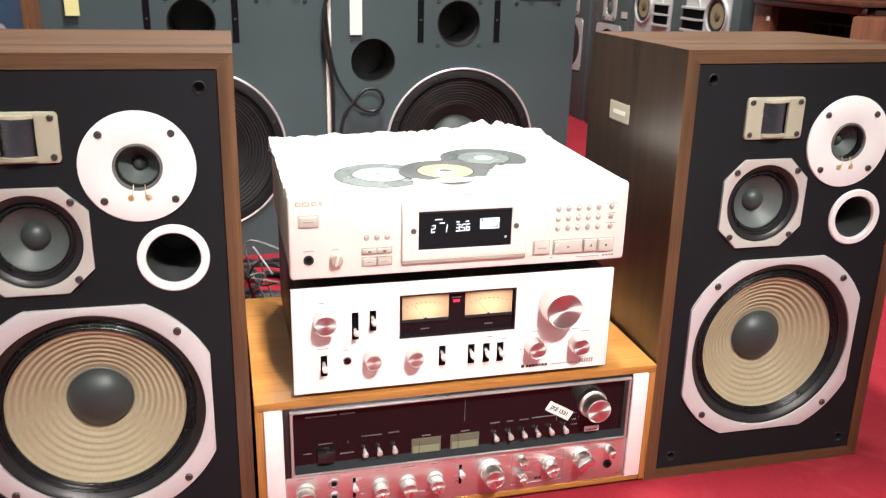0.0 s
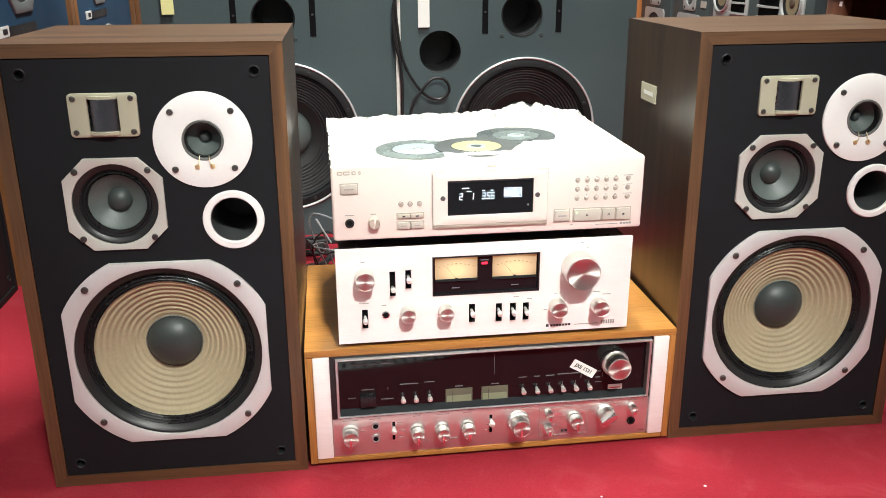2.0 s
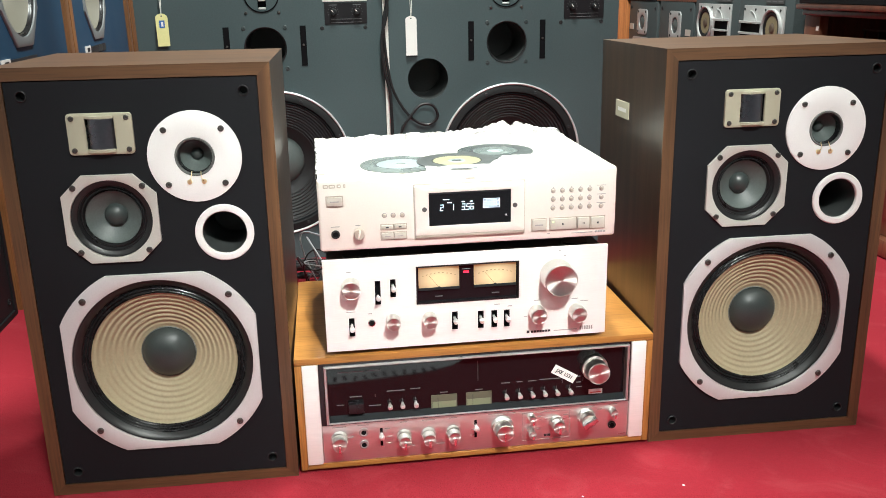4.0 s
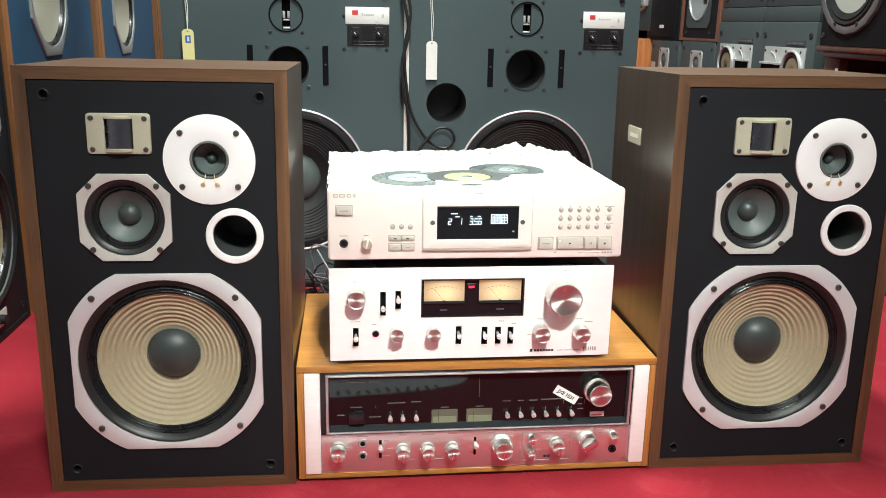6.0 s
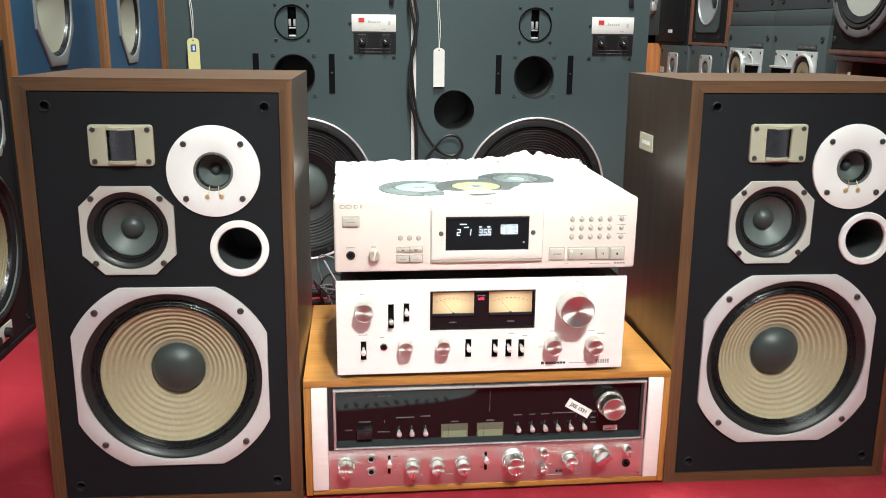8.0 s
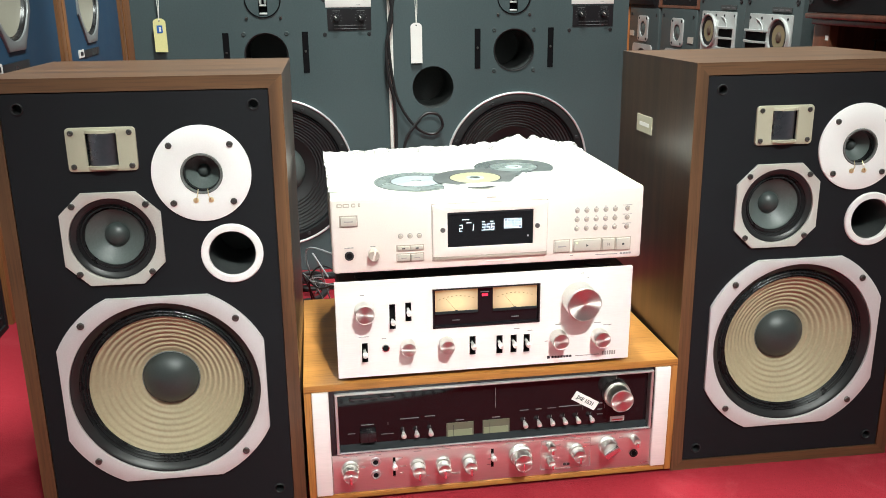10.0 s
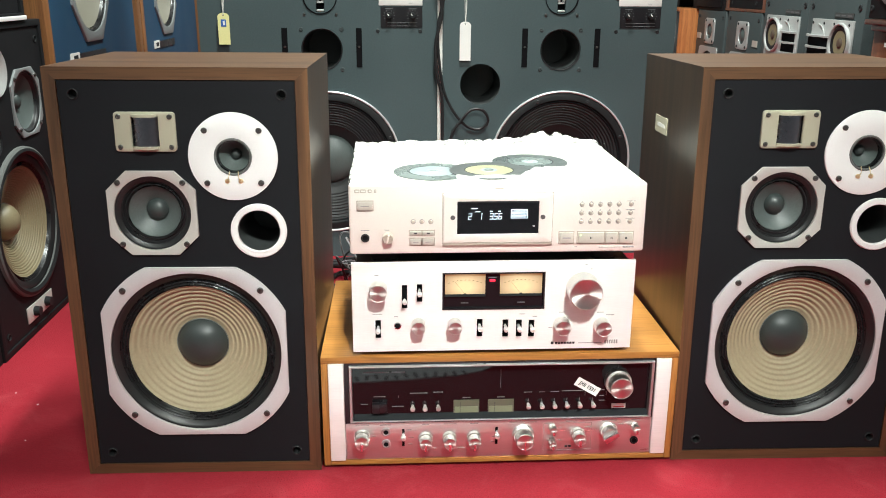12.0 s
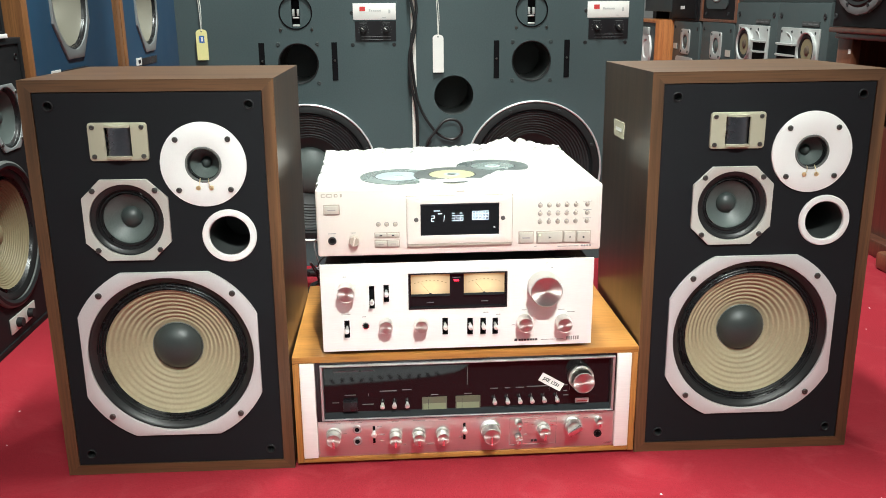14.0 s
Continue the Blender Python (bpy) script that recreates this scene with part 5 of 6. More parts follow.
def hang_tag(x, y, z0, z1, mat, label, print_mat, turn):
    s = thing("hang_tag", (x, y, z0), label, "tag", "paper hang tags", turn)
    h, hw = z1 - z0, 0.0145
    pts = [(-hw, 0), (hw, 0), (hw, h - 0.010)] + [(hw * math.cos(radians(a)), h - 0.010 + 0.010 * math.sin(radians(a))) for a in range(15, 180, 15)] + [(-hw, h - 0.010)]
    part("card", plate(pts, [ring_points(0, h - 0.006, 0.002, 10)], 0.0, 0.0008), mat, s)
    part("string", tube([(0.0, -0.0006, h - 0.005), (0.003, 0.001, h + 0.05), (-0.001, 0.002, h + 0.11), (0.004, 0.003, h + 0.19), (-0.008, 0.006, h + 0.30)], 0.0011, 6, 6), cable_white, s)
    part("string", tube([(0.0, 0.0012, h - 0.005), (-0.002, 0.003, h + 0.06), (-0.006, 0.004, h + 0.13), (-0.012, 0.005, h + 0.30)], 0.0009, 6, 6), cable_white, s)
    if print_mat:
        b = part("logo_square", box(-0.0065, 0.0065, -0.0004, 0.0, h - 0.0345, h - 0.0165), print_mat, s, "blue printed square")
        part("logo_stroke", box(-0.0018, 0.0032, -0.0007, -0.0004, h - 0.0310, h - 0.0200), paper, b)
    return s


hang_tag(0.3000, 2.052, 0.5345, 0.634, paper, "blank white paper tag hanging on a string", None, 0)
hang_tag(-0.3200, 2.050, 0.5750, 0.654, paper_yellow, "yellow paper tag with a blue square, on a string", blue_ink, 4)
seam = solid("flat_cable", box(-0.0065, 0.0065, -0.003, 0.003, FLOOR, 1.2, 0.001), cable_white, "cream flat cable hanging between the slate speakers", "cable", loc=(0.2340, 2.052, 0))
solid("power_cord", tube([(0.226, 2.040, 1.15), (0.232, 2.040, 0.80), (0.243, 2.038, 0.70), (0.228, 2.036, 0.62), (0.233, 2.036, 0.52), (0.250, 2.038, 0.44), (0.292, 2.040, 0.375), (0.335, 2.040, 0.355), (0.362, 2.038, 0.375),
                            (0.350, 2.036, 0.405), (0.318, 2.034, 0.408), (0.290, 2.030, 0.380), (0.262, 2.03, 0.33), (0.25, 2.03, 0.18), (0.26, 2.02, 0.004)], 0.0038, 8, 8), cable_black, "black mains cord with a hanging loop", "cable")
solid("power_cord", tube([(0.243, 2.036, 1.15), (0.226, 2.036, 0.84), (0.222, 2.036, 0.76), (0.238, 2.034, 0.66), (0.222, 2.034, 0.58), (0.226, 2.034, 0.50), (0.240, 2.036, 0.42), (0.238, 2.03, 0.2), (0.23, 2.02, 0.005)], 0.0042, 8, 8), cable_black, "black mains cord hanging between the speakers", "cable")


# ---- row along the west side, facing east ----
def black_speaker(at, label):
    s = thing("floor_speaker", at, label, "speaker", "pair of black speakers", 90)
    hw, h, d = 0.194, 0.652, 0.36
    part("cabinet", plate(rect_points(-hw, hw, 0.0, h), [rect_points(-hw + 0.014, hw - 0.014, 0.014, h - 0.014)], -0.004, d, 0.002), cab_black, s, "black cabinet")
    wx, wz, mx, mz, tx, tz, px, pz = 0.002, 0.240, 0.075, 0.4850, -0.062, 0.5610, -0.096, 0.4300
    part("baffle", plate(rect_points(-hw + 0.0145, hw - 0.0145, 0.0145, h - 0.0145), [ring_points(wx, wz, 0.142, 56), ring_points(mx, mz, 0.064), ring_points(tx, tz, 0.034), ring_points(px, pz, 0.031)], 0.0, 0.016), cab_black, s)
    part("back_panel", box(-hw + 0.015, hw - 0.015, d - 0.02, d - 0.004, 0.015, h - 0.015), cab_black, s)
    w = part("woofer_rim", lathe([(0.161, 0.0), (0.160, -0.006), (0.155, -0.009), (0.150, -0.009), (0.148, -0.004), (0.142, 0.002)], wx, wz, 64), dark_rim, s, "dark grey metal woofer rim")
    cone_unit(w, wx, wz, 0.1425, 0.118, 0.040, 0.042, cone_tan_dark, cone_tan_dark, 16, 0.030, slope=0.004)
    part("gasket", lathe([(0.156, -0.0088), (0.150, -0.0105), (0.143, -0.006)], wx, wz, 64), rubber, w)
    m = part("midrange_frame", plate(eight(mx, mz, 0.072, 0.071, 0.040), [ring_points(mx, mz, 0.0655)], -0.004, 0.0, 0.001), cast_grey, s, "grey eight-sided midrange frame")
    cone_unit(m, mx, mz, 0.065, 0.057, 0.018, 0.016, cone_grey, cap_grey, 0, 0.012, folds=1)
    for sx, sz in ((-1, 1), (1, -1), (1, 1), (-1, -1)):
        screw(m, mx + sx * 0.052, -0.004, mz + sz * 0.052, 0.0045)
    t = part("tweeter_horn", lathe([(0.052, 0.0), (0.052, -0.005), (0.049, -0.008), (0.036, -0.004), (0.020, 0.006), (0.018, 0.010)], tx, tz, 40), horn_silver, s, "silver tweeter horn")
    part("tweeter_dome", lathe([(0.019, 0.009), (0.013, 0.003), (0, 0.001)], tx, tz, 24), cap_grey, t)
    p = part("port_ring", lathe([(0.0300, 0.0018), (0.0305, 0.0), (0.034, -0.002), (0.036, 0.0)], px, pz, 40), cab_black, s)
    part("port_tube", lathe([(0.0302, 0.002), (0.030, 0.11), (0, 0.11)], px, pz, 32), cone_cream, p, "pale port tube")
    cp = part("control_plate", box(-0.066, 0.066, -0.003, 0.0, 0.0310, 0.0660, 0.001), mid_grey, s, "grey level control plate")
    for x in (-0.030, 0.030):
        part("level_knob", lathe([(0.011, 0), (0.010, -0.012), (0, -0.012)], segs=20), rubber, cp, loc=(x, -0.003, 0.0485))
    for x, z in ((-0.158, 0.615), (0.160, 0.611), (-0.158, 0.04), (0.160, 0.04)):
        part("grille_socket", shared("grille_socket", None, None), rubber, s, loc=(x, 0, z))
    return s


black_far = black_speaker((-0.670, 1.5700, FLOOR), "black three-way speaker with tan woofer beside the walnut speaker")
copy_thing(black_far, pose(-0.674, 1.1790, FLOOR, 0, 0, 90))


def stacked_speaker(at):
    s = thing("small_speaker", at, "black box speaker stacked on a black floor speaker", "speaker", "", 90)
    part("cabinet", plate(rect_points(-0.20, 0.20, 0.0, 0.42), [rect_points(-0.185, 0.185, 0.015, 0.405)], 0.0, 0.28, 0.002), cab_black, s)
    part("baffle", plate(rect_points(-0.1845, 0.1845, 0.0155, 0.4045), [ring_points(0.0, 0.20, 0.105)], 0.006, 0.02), cab_black, s)
    # White strip stands for light glancing off the top of the speaker below.
    part("sheen_strip", box(-0.20, 0.20, -0.0035, 0.0, 0.0005, 0.0095, 0.001), plate_white, s, "white strip in place of the sheen on the speaker top below")
    w = part("woofer_rim", lathe([(0.122, 0.006), (0.120, 0.0), (0.106, 0.0), (0.104, 0.008)], 0, 0.20, 48), rubber, s)
    cone_unit(w, 0, 0.20, 0.104, 0.09, 0.03, 0.03, cone_black, cap_grey, 0, 0.016)
    return s


stacked_speaker((-0.664, 1.485, 0.6495))


def blue_speaker(at, hw, wx, drop):
    s = thing("monitor_speaker", at, "wood-edged monitor speaker with blue baffle and cream cone", "speaker", "pair of blue monitors", 90)
    h, d, e = 1.05, 0.50, 0.035
    part("cabinet", plate(rect_points(-hw, hw, 0.0, h), [rect_points(-hw + e, hw - e, e, h - e)], -0.012, d, 0.002), oak_z, s, "orange-brown wooden cabinet")
    wz = 0.735 - 1.4 * drop
    part("baffle", plate(rect_points(-hw + e + 0.001, hw - e - 0.001, e + 0.001, h - e - 0.001), [ring_points(wx, wz, 0.1275, 56), ring_points(0, 0.30, 0.150, 56)], 0.0, 0.018), blue_paint, s, "matt blue front board")
    part("back_panel", box(-hw + e, hw - e, d - 0.02, d - 0.004, e, h - e), cab_black, s)
    f = part("driver_frame", plate(eight(wx, wz, 0.138, 0.152, 0.060), [ring_points(wx, wz, 0.1285, 56)], -0.006, 0.0, 0.002), cast_grey, s, "grey cast driver frame")
    cone_unit(f, wx, wz, 0.128, 0.119, 0.040, 0.075, cone_cream, cap_grey, 0, 0.02, folds=1)
    f = part("woofer_frame", lathe([(0.19, 0.0), (0.188, -0.006), (0.152, -0.006), (0.150, 0.002)], 0, 0.30, 56), mid_grey, s)
    cone_unit(f, 0, 0.30, 0.1505, 0.135, 0.05, 0.05, cone_black, cap_grey, 0, 0.02)
    n = part("name_plate", box(wx - 0.120, wx + 0.080, -0.003, 0.0, 0.5360 - drop, 0.5580 - drop), panel_black, s, "black name plate")
    part("white_square", box(wx - 0.183, wx - 0.123, -0.003, 0.0, 0.5380 - drop, 0.5620 - drop), paper, n)
    part("emblem", box(wx - 0.165, wx - 0.137, -0.004, -0.003, 0.5440 - drop, 0.5560 - drop), ink, n)
    return s


blue_speaker((-0.675, 2.160, FLOOR), 0.375, -0.035, 0.0)
blue_speaker((-0.675, 2.955, FLOOR), 0.415, -0.075, 0.016)
c = thing("wooden_cabinet", (-0.675, 3.645, FLOOR), "brown wooden cabinet beside the blue monitors", "cabinet", "", 90)
part("body", box(-0.265, 0.265, 0.0, 0.50, 0.03, 1.05, 0.004), oak_z, c, "brown veneered body")
part("front_panel", box(-0.225, 0.225, -0.008, 0.0, 0.09, 1.0, 0.003), oak_z, c)
part("plinth", box(-0.255, 0.255, 0.01, 0.49, 0.0, 0.0298), cab_black, c)


# ---- row along the east side, facing west ----
def lens_speaker(at, flip):
    """Box with a ring driver beside a small slatted lens, upper half in view."""
    s = thing("lens_speaker", at, "charcoal box speaker with silver slatted lens plate", "speaker", "charcoal lens speakers", -90)
    hw, h, d = 0.192, 0.707, 0.36
    part("cabinet", box(-hw, hw, 0.0, d, 0.0, h, 0.004), slate_far, s, "charcoal painted cabinet")
    k = -1 if flip else 1
    c0, c1 = sorted((k * 0.138, k * -0.144))
    pl = part("lens_plate", box(c0, c1, -0.008, 0.0, 0.36, 0.622, 0.002), horn_silver, s, "cast silver plate")
    cx = k * -0.072
    r = part("ring_driver", lathe([(0.065, -0.008), (0.0645, -0.016), (0.062, -0.018), (0.058, -0.016), (0.0565, -0.009)], cx, 0.548, 44), horn_silver, s, "silver-rimmed round driver")
    part("surround", lathe([(0.0567, -0.0100), (0.052, -0.0135), (0.046, -0.0125), (0.041, -0.0092)], cx, 0.548, 44), rubber, r)
    part("cone", lathe([(0.0415, -0.0095), (0.022, -0.0086), (0.018, -0.0086)], cx, 0.548, 32), cone_tan_dark, r, "tan paper cone")
    part("dome", lathe([(0.0185, -0.0086), (0.012, -0.013), (0, -0.015)], cx, 0.548, 24), cone_brown, r, "brown dome")
    x0, x1 = (0.005, 0.128) if not flip else (-0.160, -0.005)
    for z in (0.562, 0.524, 0.486):
        bow = [(x0 + (x1 - x0) * u / 12, -0.010 - 0.024 * math.sin(math.pi * u / 12) ** 0.6) for u in range(13)]
        fin = bmesh.new()
        rows = [[fin.verts.new((x, y, z + h)) for x, y in bow] + [fin.verts.new((x1, -0.008, z + h)), fin.verts.new((x0, -0.008, z + h))] for h in (0.0, 0.006)]
        fin.faces.new(rows[0])
        fin.faces.new(rows[1])
        for i in range(len(rows[0])):
            j = (i + 1) % len(rows[0])
            fin.faces.new((rows[0][i], rows[0][j], rows[1][j], rows[1][i]))
        part("fin", fin, horn_silver, pl, "bowed silver lens fin")
    part("lens_mouth", box(x0 + 0.008, x1 - 0.008, -0.0095, -0.008, 0.49, 0.560), hole_black, pl)
    ax = 0.030 if not flip else -0.085
    part("horn_edge", tube([(ax, -0.010, 0.604), (ax + 0.030, -0.012, 0.596), (ax + 0.052, -0.014, 0.578), (ax + 0.060, -0.016, 0.560)], 0.0022, 8, 5), horn_silver, pl, "curved silver horn edge")
    for x in (-0.16, 0.16):
        screw(s, x, 0.0, 0.663, 0.011)
    lb = part("maker_plate", box(0.005, 0.130, -0.003, 0.0, 0.630, 0.646), port_grey, s)
    for n in range(3):
        bar(lb, 0.012 + 0.040 * n, 0.040 + 0.040 * n, -0.003, 0.635, 0.639, dial_print, "name_bar")
    for x in (-0.12, -0.02, 0.05, 0.13):
        screw(pl, k * x, -0.008, 0.608, 0.005)
    return s


EAST = 1.600
lens_near = lens_speaker((EAST, 2.680, FLOOR), True)
lens_speaker((EAST, 3.062, FLOOR), False)


def plate_speaker(at, top, flip):
    s = thing("box_speaker", at, "charcoal box speaker with a pale tweeter plate", "speaker", "charcoal box speakers", -90)
    hw, d = 0.182, 0.34
    part("cabinet", box(-hw, hw, 0.0, d, 0.0, top, 0.004), slate_far, s, "charcoal painted cabinet")
    k = -1 if flip else 1
    p = part("tweeter_plate", plate(rect_points(-0.064, 0.064, 0.468, 0.585, 0.02), [ring_points(0, 0.525, 0.034, 24)], -0.004, 0.0, 0.001), horn_silver, s, "pale grey tweeter plate")
    part("tweeter_dome", lathe([(0.034, -0.001), (0.028, 0.002), (0.014, -0.004), (0, -0.006)], 0, 0.525, 24), cone_grey, p)
    for sx in (-1, 1):
        for z in (0.48, 0.573):
            screw(p, sx * 0.046, -0.004, z, 0.006)
    part("woofer_ring", plate(rect_points(-0.12, 0.12, 0.22, 0.455, 0.02), [ring_points(0, 0.335, 0.10)], -0.004, 0.0), horn_silver, s)
    part("woofer_cone", lathe([(0.101, 0.0), (0.03, -0.003), (0, -0.01)], 0, 0.335, 32), cone_black, s)
    part("badge", box(*sorted((k * 0.115, k * 0.165)), -0.003, 0.0, 0.487, 0.513), button_satin, s, "small pale badge")
    for sx in (-1, 1):
        screw(s, sx * 0.155, 0.0, top - 0.03, 0.008)
    return s


plate_speaker((EAST, 3.455, FLOOR), 0.624, False)
plate_speaker((EAST, 3.850, FLOOR), 0.620, True)


def top_box(at, label):
    s = thing("box_speaker", at, label, "speaker", "stacked charcoal speakers", -90)
    part("cabinet", box(-0.19, 0.19, 0.0, 0.34, 0.0, 0.052, 0.003), slate_far, s)
    part("upper_cabinet", box(-0.19, 0.19, 0.004, 0.34, 0.0535, 0.42, 0.003), slate_far, s)
    for x in (-0.15, 0.15):
        screw(s, x, 0.004, 0.085, 0.011)
    return s


top_box((EAST + 0.005, 2.680, 0.7045), "charcoal box speaker stacked on a lens speaker")
top_box((EAST + 0.005, 3.064, 0.7045), "charcoal box speaker stacked on a lens speaker")


def wood_top(at, grille, hw):
    s = thing("shelf_speaker", at, "black box speaker with black grille cloth" if grille else "brown wood speaker with bare silver cone", "speaker", "shelf speakers", -90)
    part("cabinet", plate(rect_points(-hw, hw, 0.0, 0.5), [rect_points(-hw + 0.03, hw - 0.03, 0.012, 0.488)], 0.0, 0.30, 0.002), mahogany_light if not grille else cab_black, s)
    if grille:
        part("grille", box(-hw + 0.031, hw - 0.031, -0.008, 0.016, 0.013, 0.487, 0.004), cab_black, s, "black cloth grille")
        part("badge", box(-0.03, 0.02, -0.011, -0.008, 0.055, 0.07), plate_white, s)
    else:
        b = part("baffle", plate(rect_points(-hw + 0.031, hw - 0.031, 0.013, 0.487), [ring_points(-0.02, 0.19, 0.10)], 0.006, 0.02), cab_black, s)
        f = part("driver_frame", plate(rect_points(-0.145, 0.105, 0.055, 0.325, 0.03), [ring_points(-0.02, 0.19, 0.105)], 0.001, 0.006), slate_far, s)
        part("cone", lathe([(0.108, 0.0), (0.102, -0.003), (0.098, 0.004), (0.035, 0.035), (0.032, 0.036)], -0.02, 0.19, 40), cast_grey, f, "silver-grey cone")
        part("dust_cap", lathe([(0.033, 0.035), (0.02, 0.024), (0, 0.02)], -0.02, 0.19, 24), cap_grey, f)
        for sx in (-1, 1):
            screw(b, sx * 0.13 - 0.02, 0.006, 0.035, 0.008)
    return s


wood_top((EAST, 3.467, 0.6215), False, 0.215)
wood_top((EAST, 3.888, 0.6175), True, 0.192)


def orange_speaker():
    s = thing("compact_speaker", (1.522, 4.270, FLOOR), "orange wood compact speaker with white round driver", "speaker", "", -90)
    part("cabinet", plate(rect_points(-0.20, 0.20, 0.0, 0.622), [rect_points(-0.185, 0.185, 0.015, 0.607)], 0.0, 0.30, 0.002), oak_orange, s, "orange wood cabinet")
    part("baffle", box(-0.1845, 0.1845, 0.006, 0.02, 0.0155, 0.6065), slate_far, s)
    part("driver_ring", lathe([(0.085, 0.006), (0.083, -0.004), (0.05, -0.002), (0.045, 0.004), (0, 0.0)], 0.04, 0.475, 32), plate_white, s, "white round driver")
    part("tweeter_bar", box(-0.01, 0.09, -0.006, 0.006, 0.545, 0.585, 0.004), horn_silver, s)
    t = thing("box_speaker", (EAST, 4.315, 0.6580), "charcoal speaker with a metal-rimmed driver, stacked on top", "speaker", "", -90)
    part("cabinet", box(-0.22, 0.22, 0.0, 0.28, 0.0, 0.45, 0.003), slate_far, t)
    r = part("driver_rim", lathe([(0.120, 0.0), (0.118, -0.014), (0.112, -0.016), (0.108, -0.010), (0.107, 0.0)], 0.085, 0.215, 40), silver_ring, t)
    part("surround", lathe([(0.1085, -0.010), (0.098, -0.016), (0.088, -0.010)], 0.085, 0.215, 40), rubber, r)
    part("cone", lathe([(0.0885, -0.010), (0.03, -0.003), (0.028, -0.010), (0, -0.016)], 0.085, 0.215, 32), cone_pale, r)
    part("clamp", box(0.150, 0.185, -0.026, 0.0, 0.120, 0.165, 0.004), horn_silver, r, "silver clamp on the rim", rot=(0, 0, 0))
    for x in (-0.14, 0.14):
        part("foot", box(x - 0.03, x + 0.03, 0.03, 0.25, -0.0385, 0.0), rubber, t)


orange_speaker()


def console():
    s = thing("wooden_console", (1.580, 2.145, FLOOR), "dark mahogany cabinet with a ledge and open front", "cabinet", "", -90)
    hw, d, h = 0.240, 0.50, 0.635
    part("top_ledge", box(-hw - 0.003, hw + 0.02, -0.035, d, h - 0.016, h, 0.005), mahogany, s, "moulded mahogany top ledge")
    part("moulding", box(-hw + 0.01, hw + 0.01, -0.018, 0.0, h - 0.034, h - 0.0165, 0.004), mahogany, s)
    for x0, x1 in ((-hw, -hw + 0.085), (hw - 0.03, hw)):
        part("stile", box(x0, x1, 0.0, 0.03, 0.05, h - 0.0345, 0.003), mahogany_light, s, "red-brown upright")
    for sx in (-1, 1):
        part("side_panel", box(min(sx * hw, sx * (hw - 0.02)), max(sx * hw, sx * (hw - 0.02)), 0.0302, d, 0.05, h - 0.0225), mahogany, s)
    part("back_panel", box(-hw + 0.0202, hw - 0.0202, d - 0.02, d, 0.05, h - 0.0225), cab_black, s)
    part("lower_panel", box(-hw + 0.0855, hw - 0.0302, 0.008, 0.028, 0.05, 0.36), mahogany, s)
    part("plinth", box(-hw - 0.012, hw + 0.01, -0.030, d, 0.0, 0.0498, 0.008), mahogany, s, "moulded base")
    part("white_mark", box(-hw + 0.068, -hw + 0.082, -0.001, 0.0, 0.556, 0.570), paper, s)
    rack = part("inner_rack", box(-0.12, 0.12, 0.12, 0.124, 0.555, 0.560), dark_metal, s, "dark wire rack inside")
    for x in (-0.11, -0.04, 0.03):
        part("rack_bar", box(x, x + 0.005, 0.12, 0.124, 0.37, 0.555), dark_metal, rack)
    part("rack_rail", box(-0.12, 0.12, 0.12, 0.124, 0.49, 0.495), dark_metal, rack)
    t = thing("large_speaker", (1.580, 2.235, 0.6325), "black speaker with big grey-framed driver on the mahogany cabinet", "speaker", "", -90)
    part("cabinet", box(-0.195, 0.235, 0.0, 0.36, 0.0, 0.5, 0.003), cab_black, t)
    f = part("driver_frame", plate(ring_points(-0.04, 0.205, 0.170, 20), [ring_points(-0.04, 0.205, 0.147)], -0.012, 0.0, 0.002), cast_dark, t, "grey cast frame with bolts")
    part("surround", lathe([(0.148, -0.010), (0.140, -0.015), (0.130, -0.011), (0.126, -0.014), (0.118, -0.010), (0.108, -0.006)], -0.04, 0.205, 48), rubber, f)
    part("cone", lathe([(0.1085, -0.006), (0.05, -0.002), (0.045, -0.001)], -0.04, 0.205, 48), cone_pale, f, "pale cone")
    part("dust_cap", lathe([(0.046, -0.001), (0.03, -0.012), (0, -0.017)], -0.04, 0.205, 32), cap_grey, f)
    for k in range(8):
        a = radians(22.5 + 45 * k)
        screw(f, -0.04 + 0.150 * math.cos(a), -0.012, 0.205 + 0.150 * math.sin(a), 0.007)
    for x in (-0.18, 0.20):
        screw(t, x, 0.0, 0.03, 0.010)


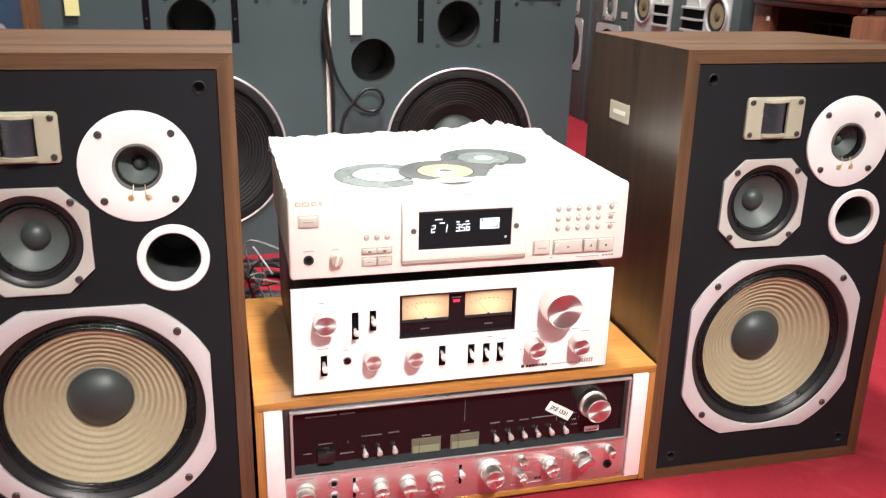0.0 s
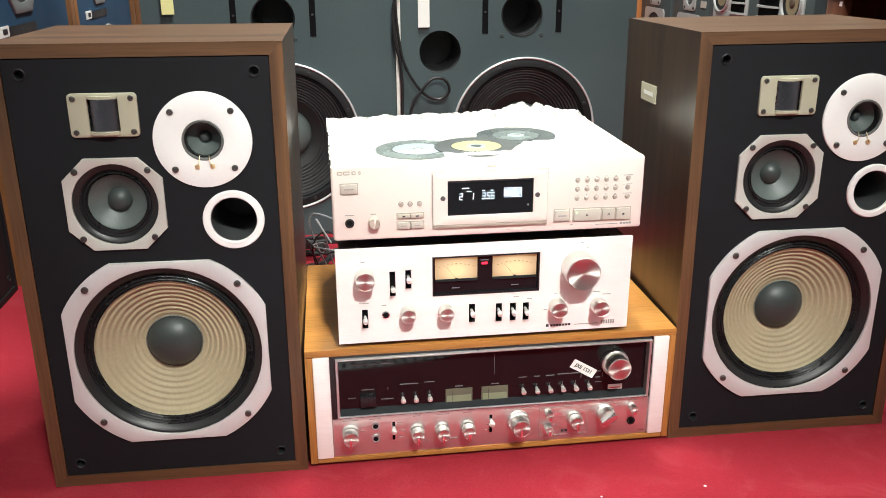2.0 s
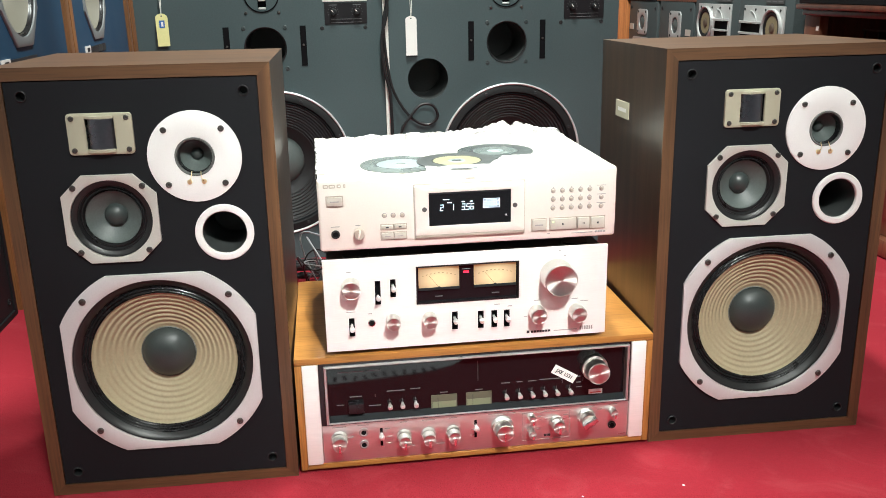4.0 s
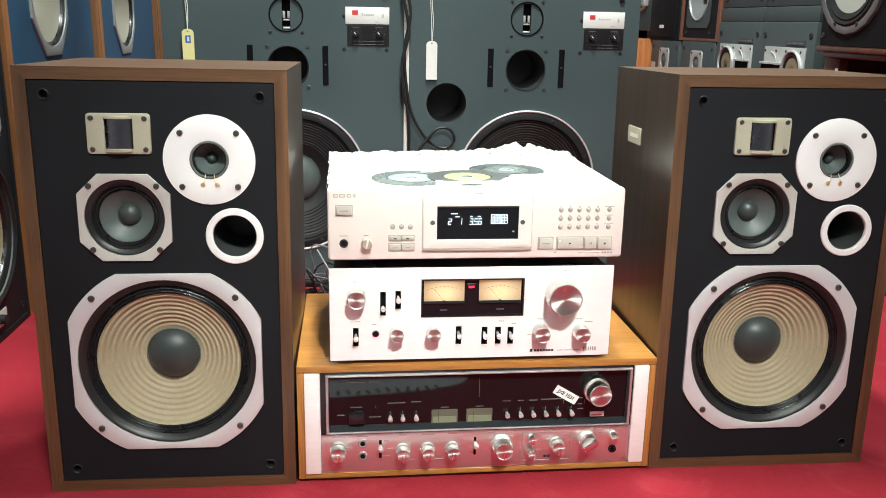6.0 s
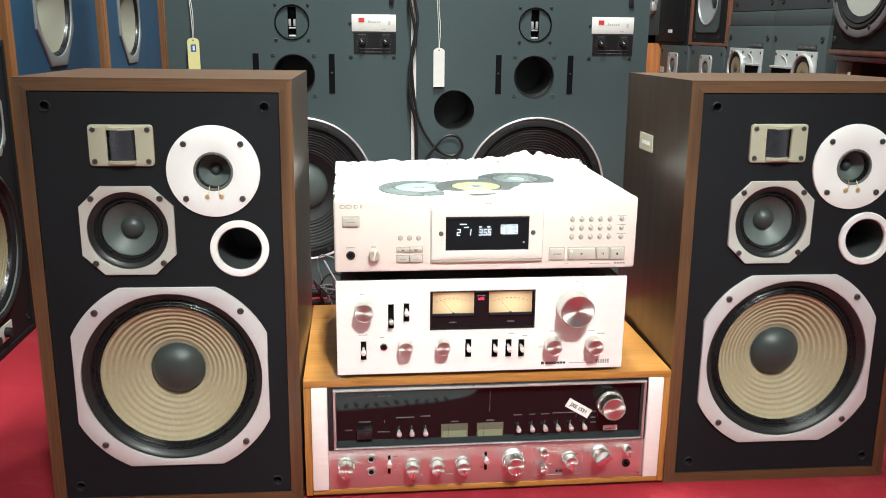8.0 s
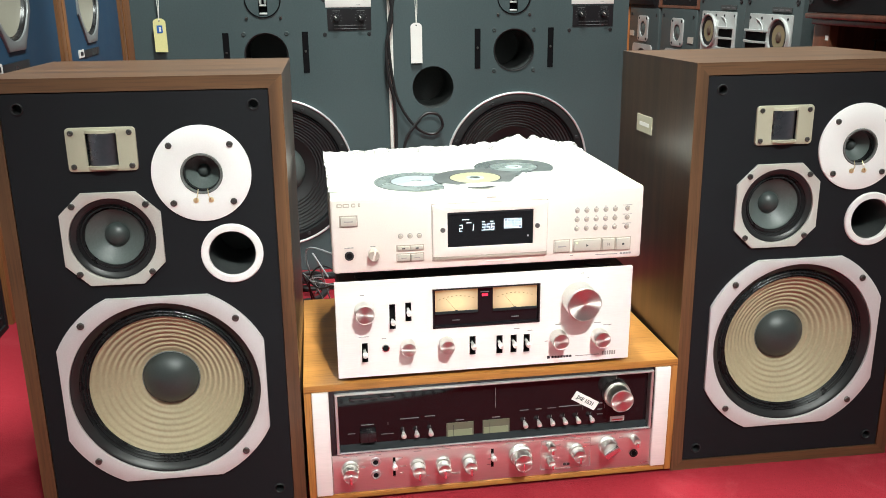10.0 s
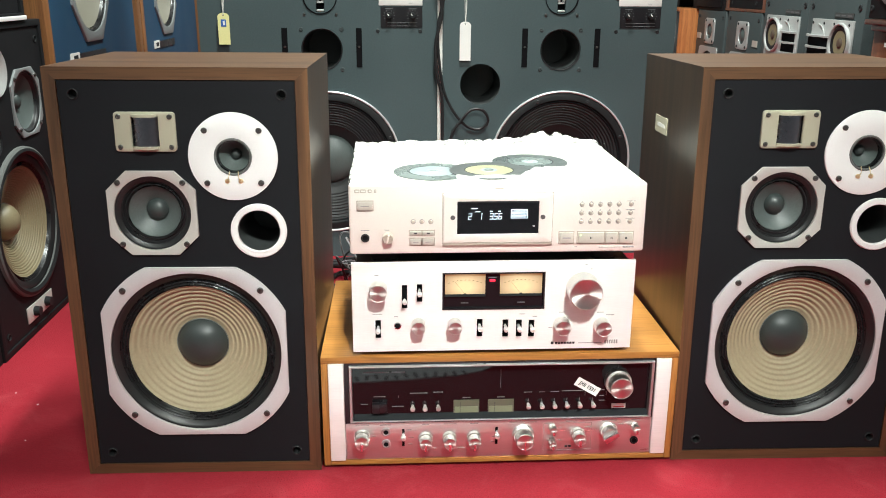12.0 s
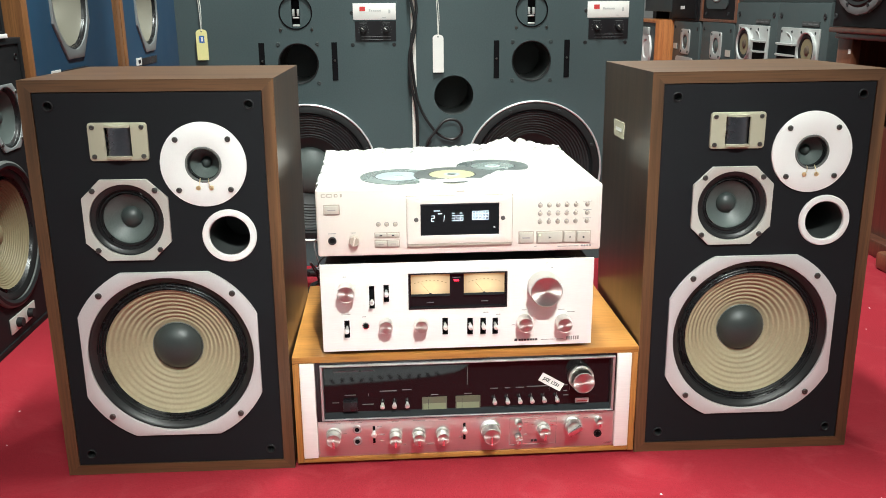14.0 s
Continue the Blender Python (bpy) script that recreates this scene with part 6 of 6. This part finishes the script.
console()
c = thing("low_cabinet", (1.520, 1.590, FLOOR), "red-brown wooden cabinet with a moulded base", "cabinet", "", -90)
part("body", box(-0.285, 0.285, 0.0, 0.45, 0.0502, 0.60, 0.004), mahogany_light, c, "polished red-brown body")
part("front_panel", box(-0.235, 0.235, -0.006, 0.0, 0.10, 0.55, 0.003), mahogany_light, c)
part("plinth", box(-0.307, 0.295, -0.022, 0.45, 0.0, 0.050, 0.010), mahogany_light, c, "moulded base")

# ---- small things on the carpet ----
bm = bmesh.new()
edge = [(-0.13, 0.585), (0.3135, 0.592), (0.300, 0.611), (0.2825, 0.6244), (0.237, 0.6422), (0.151, 0.6562), (0.041, 0.667), (-0.13, 0.680)]
lo, hi = [bm.verts.new((x, y, FLOOR + 0.0004)) for x, y in edge], [bm.verts.new((x, y, FLOOR + 0.0018)) for x, y in edge]
bm.faces.new(lo)
bm.faces.new(hi)
for i in range(len(edge)):
    bm.faces.new((lo[i], lo[(i + 1) % len(edge)], hi[(i + 1) % len(edge)], hi[i]))
sheet = solid("printed_sheet", bm, sheet_grey, "blue-grey printed sheet lying on the carpet", "sheet")
random.seed(5)
for k in range(15):
    x = -0.02 + 0.019 * k
    part("printed_bar", box(-0.0032, 0.0032, -random.uniform(0.008, 0.013), 0.009, 0.0, 0.0003), ink, sheet, loc=(x, 0.652 - 0.085 * max(0, x - 0.06) + random.uniform(-0.003, 0.003), FLOOR + 0.0018), rot=(0, 0, random.uniform(-25, 25)))

bm = bmesh.new()
random.seed(11)
for k in range(26):
    x, y = (random.uniform(-0.66, -0.38), random.uniform(0.55, 1.7)) if k < 9 else ((random.uniform(0.92, 1.45), random.uniform(0.6, 2.0)) if k < 20 else (random.uniform(-0.4, 1.1), random.uniform(0.72, 0.93)))
    r, a = random.uniform(0.0010, 0.0024), random.uniform(0, 3.1)
    vs = [bm.verts.new((x + r * math.cos(a + t) * random.uniform(0.6, 1.2), y + r * math.sin(a + t) * random.uniform(0.6, 1.6), FLOOR + 0.0004)) for t in (0, 1.3, 2.5, 3.9, 5.1)]
    bm.faces.new(vs)
    tip = bm.verts.new((x, y, FLOOR + 0.002))
    for i in range(5):
        bm.faces.new((vs[i], vs[(i + 1) % 5], tip))
solid("lint", bm, paper, "white bits of lint scattered on the red carpet", "lint", kind="stuff")
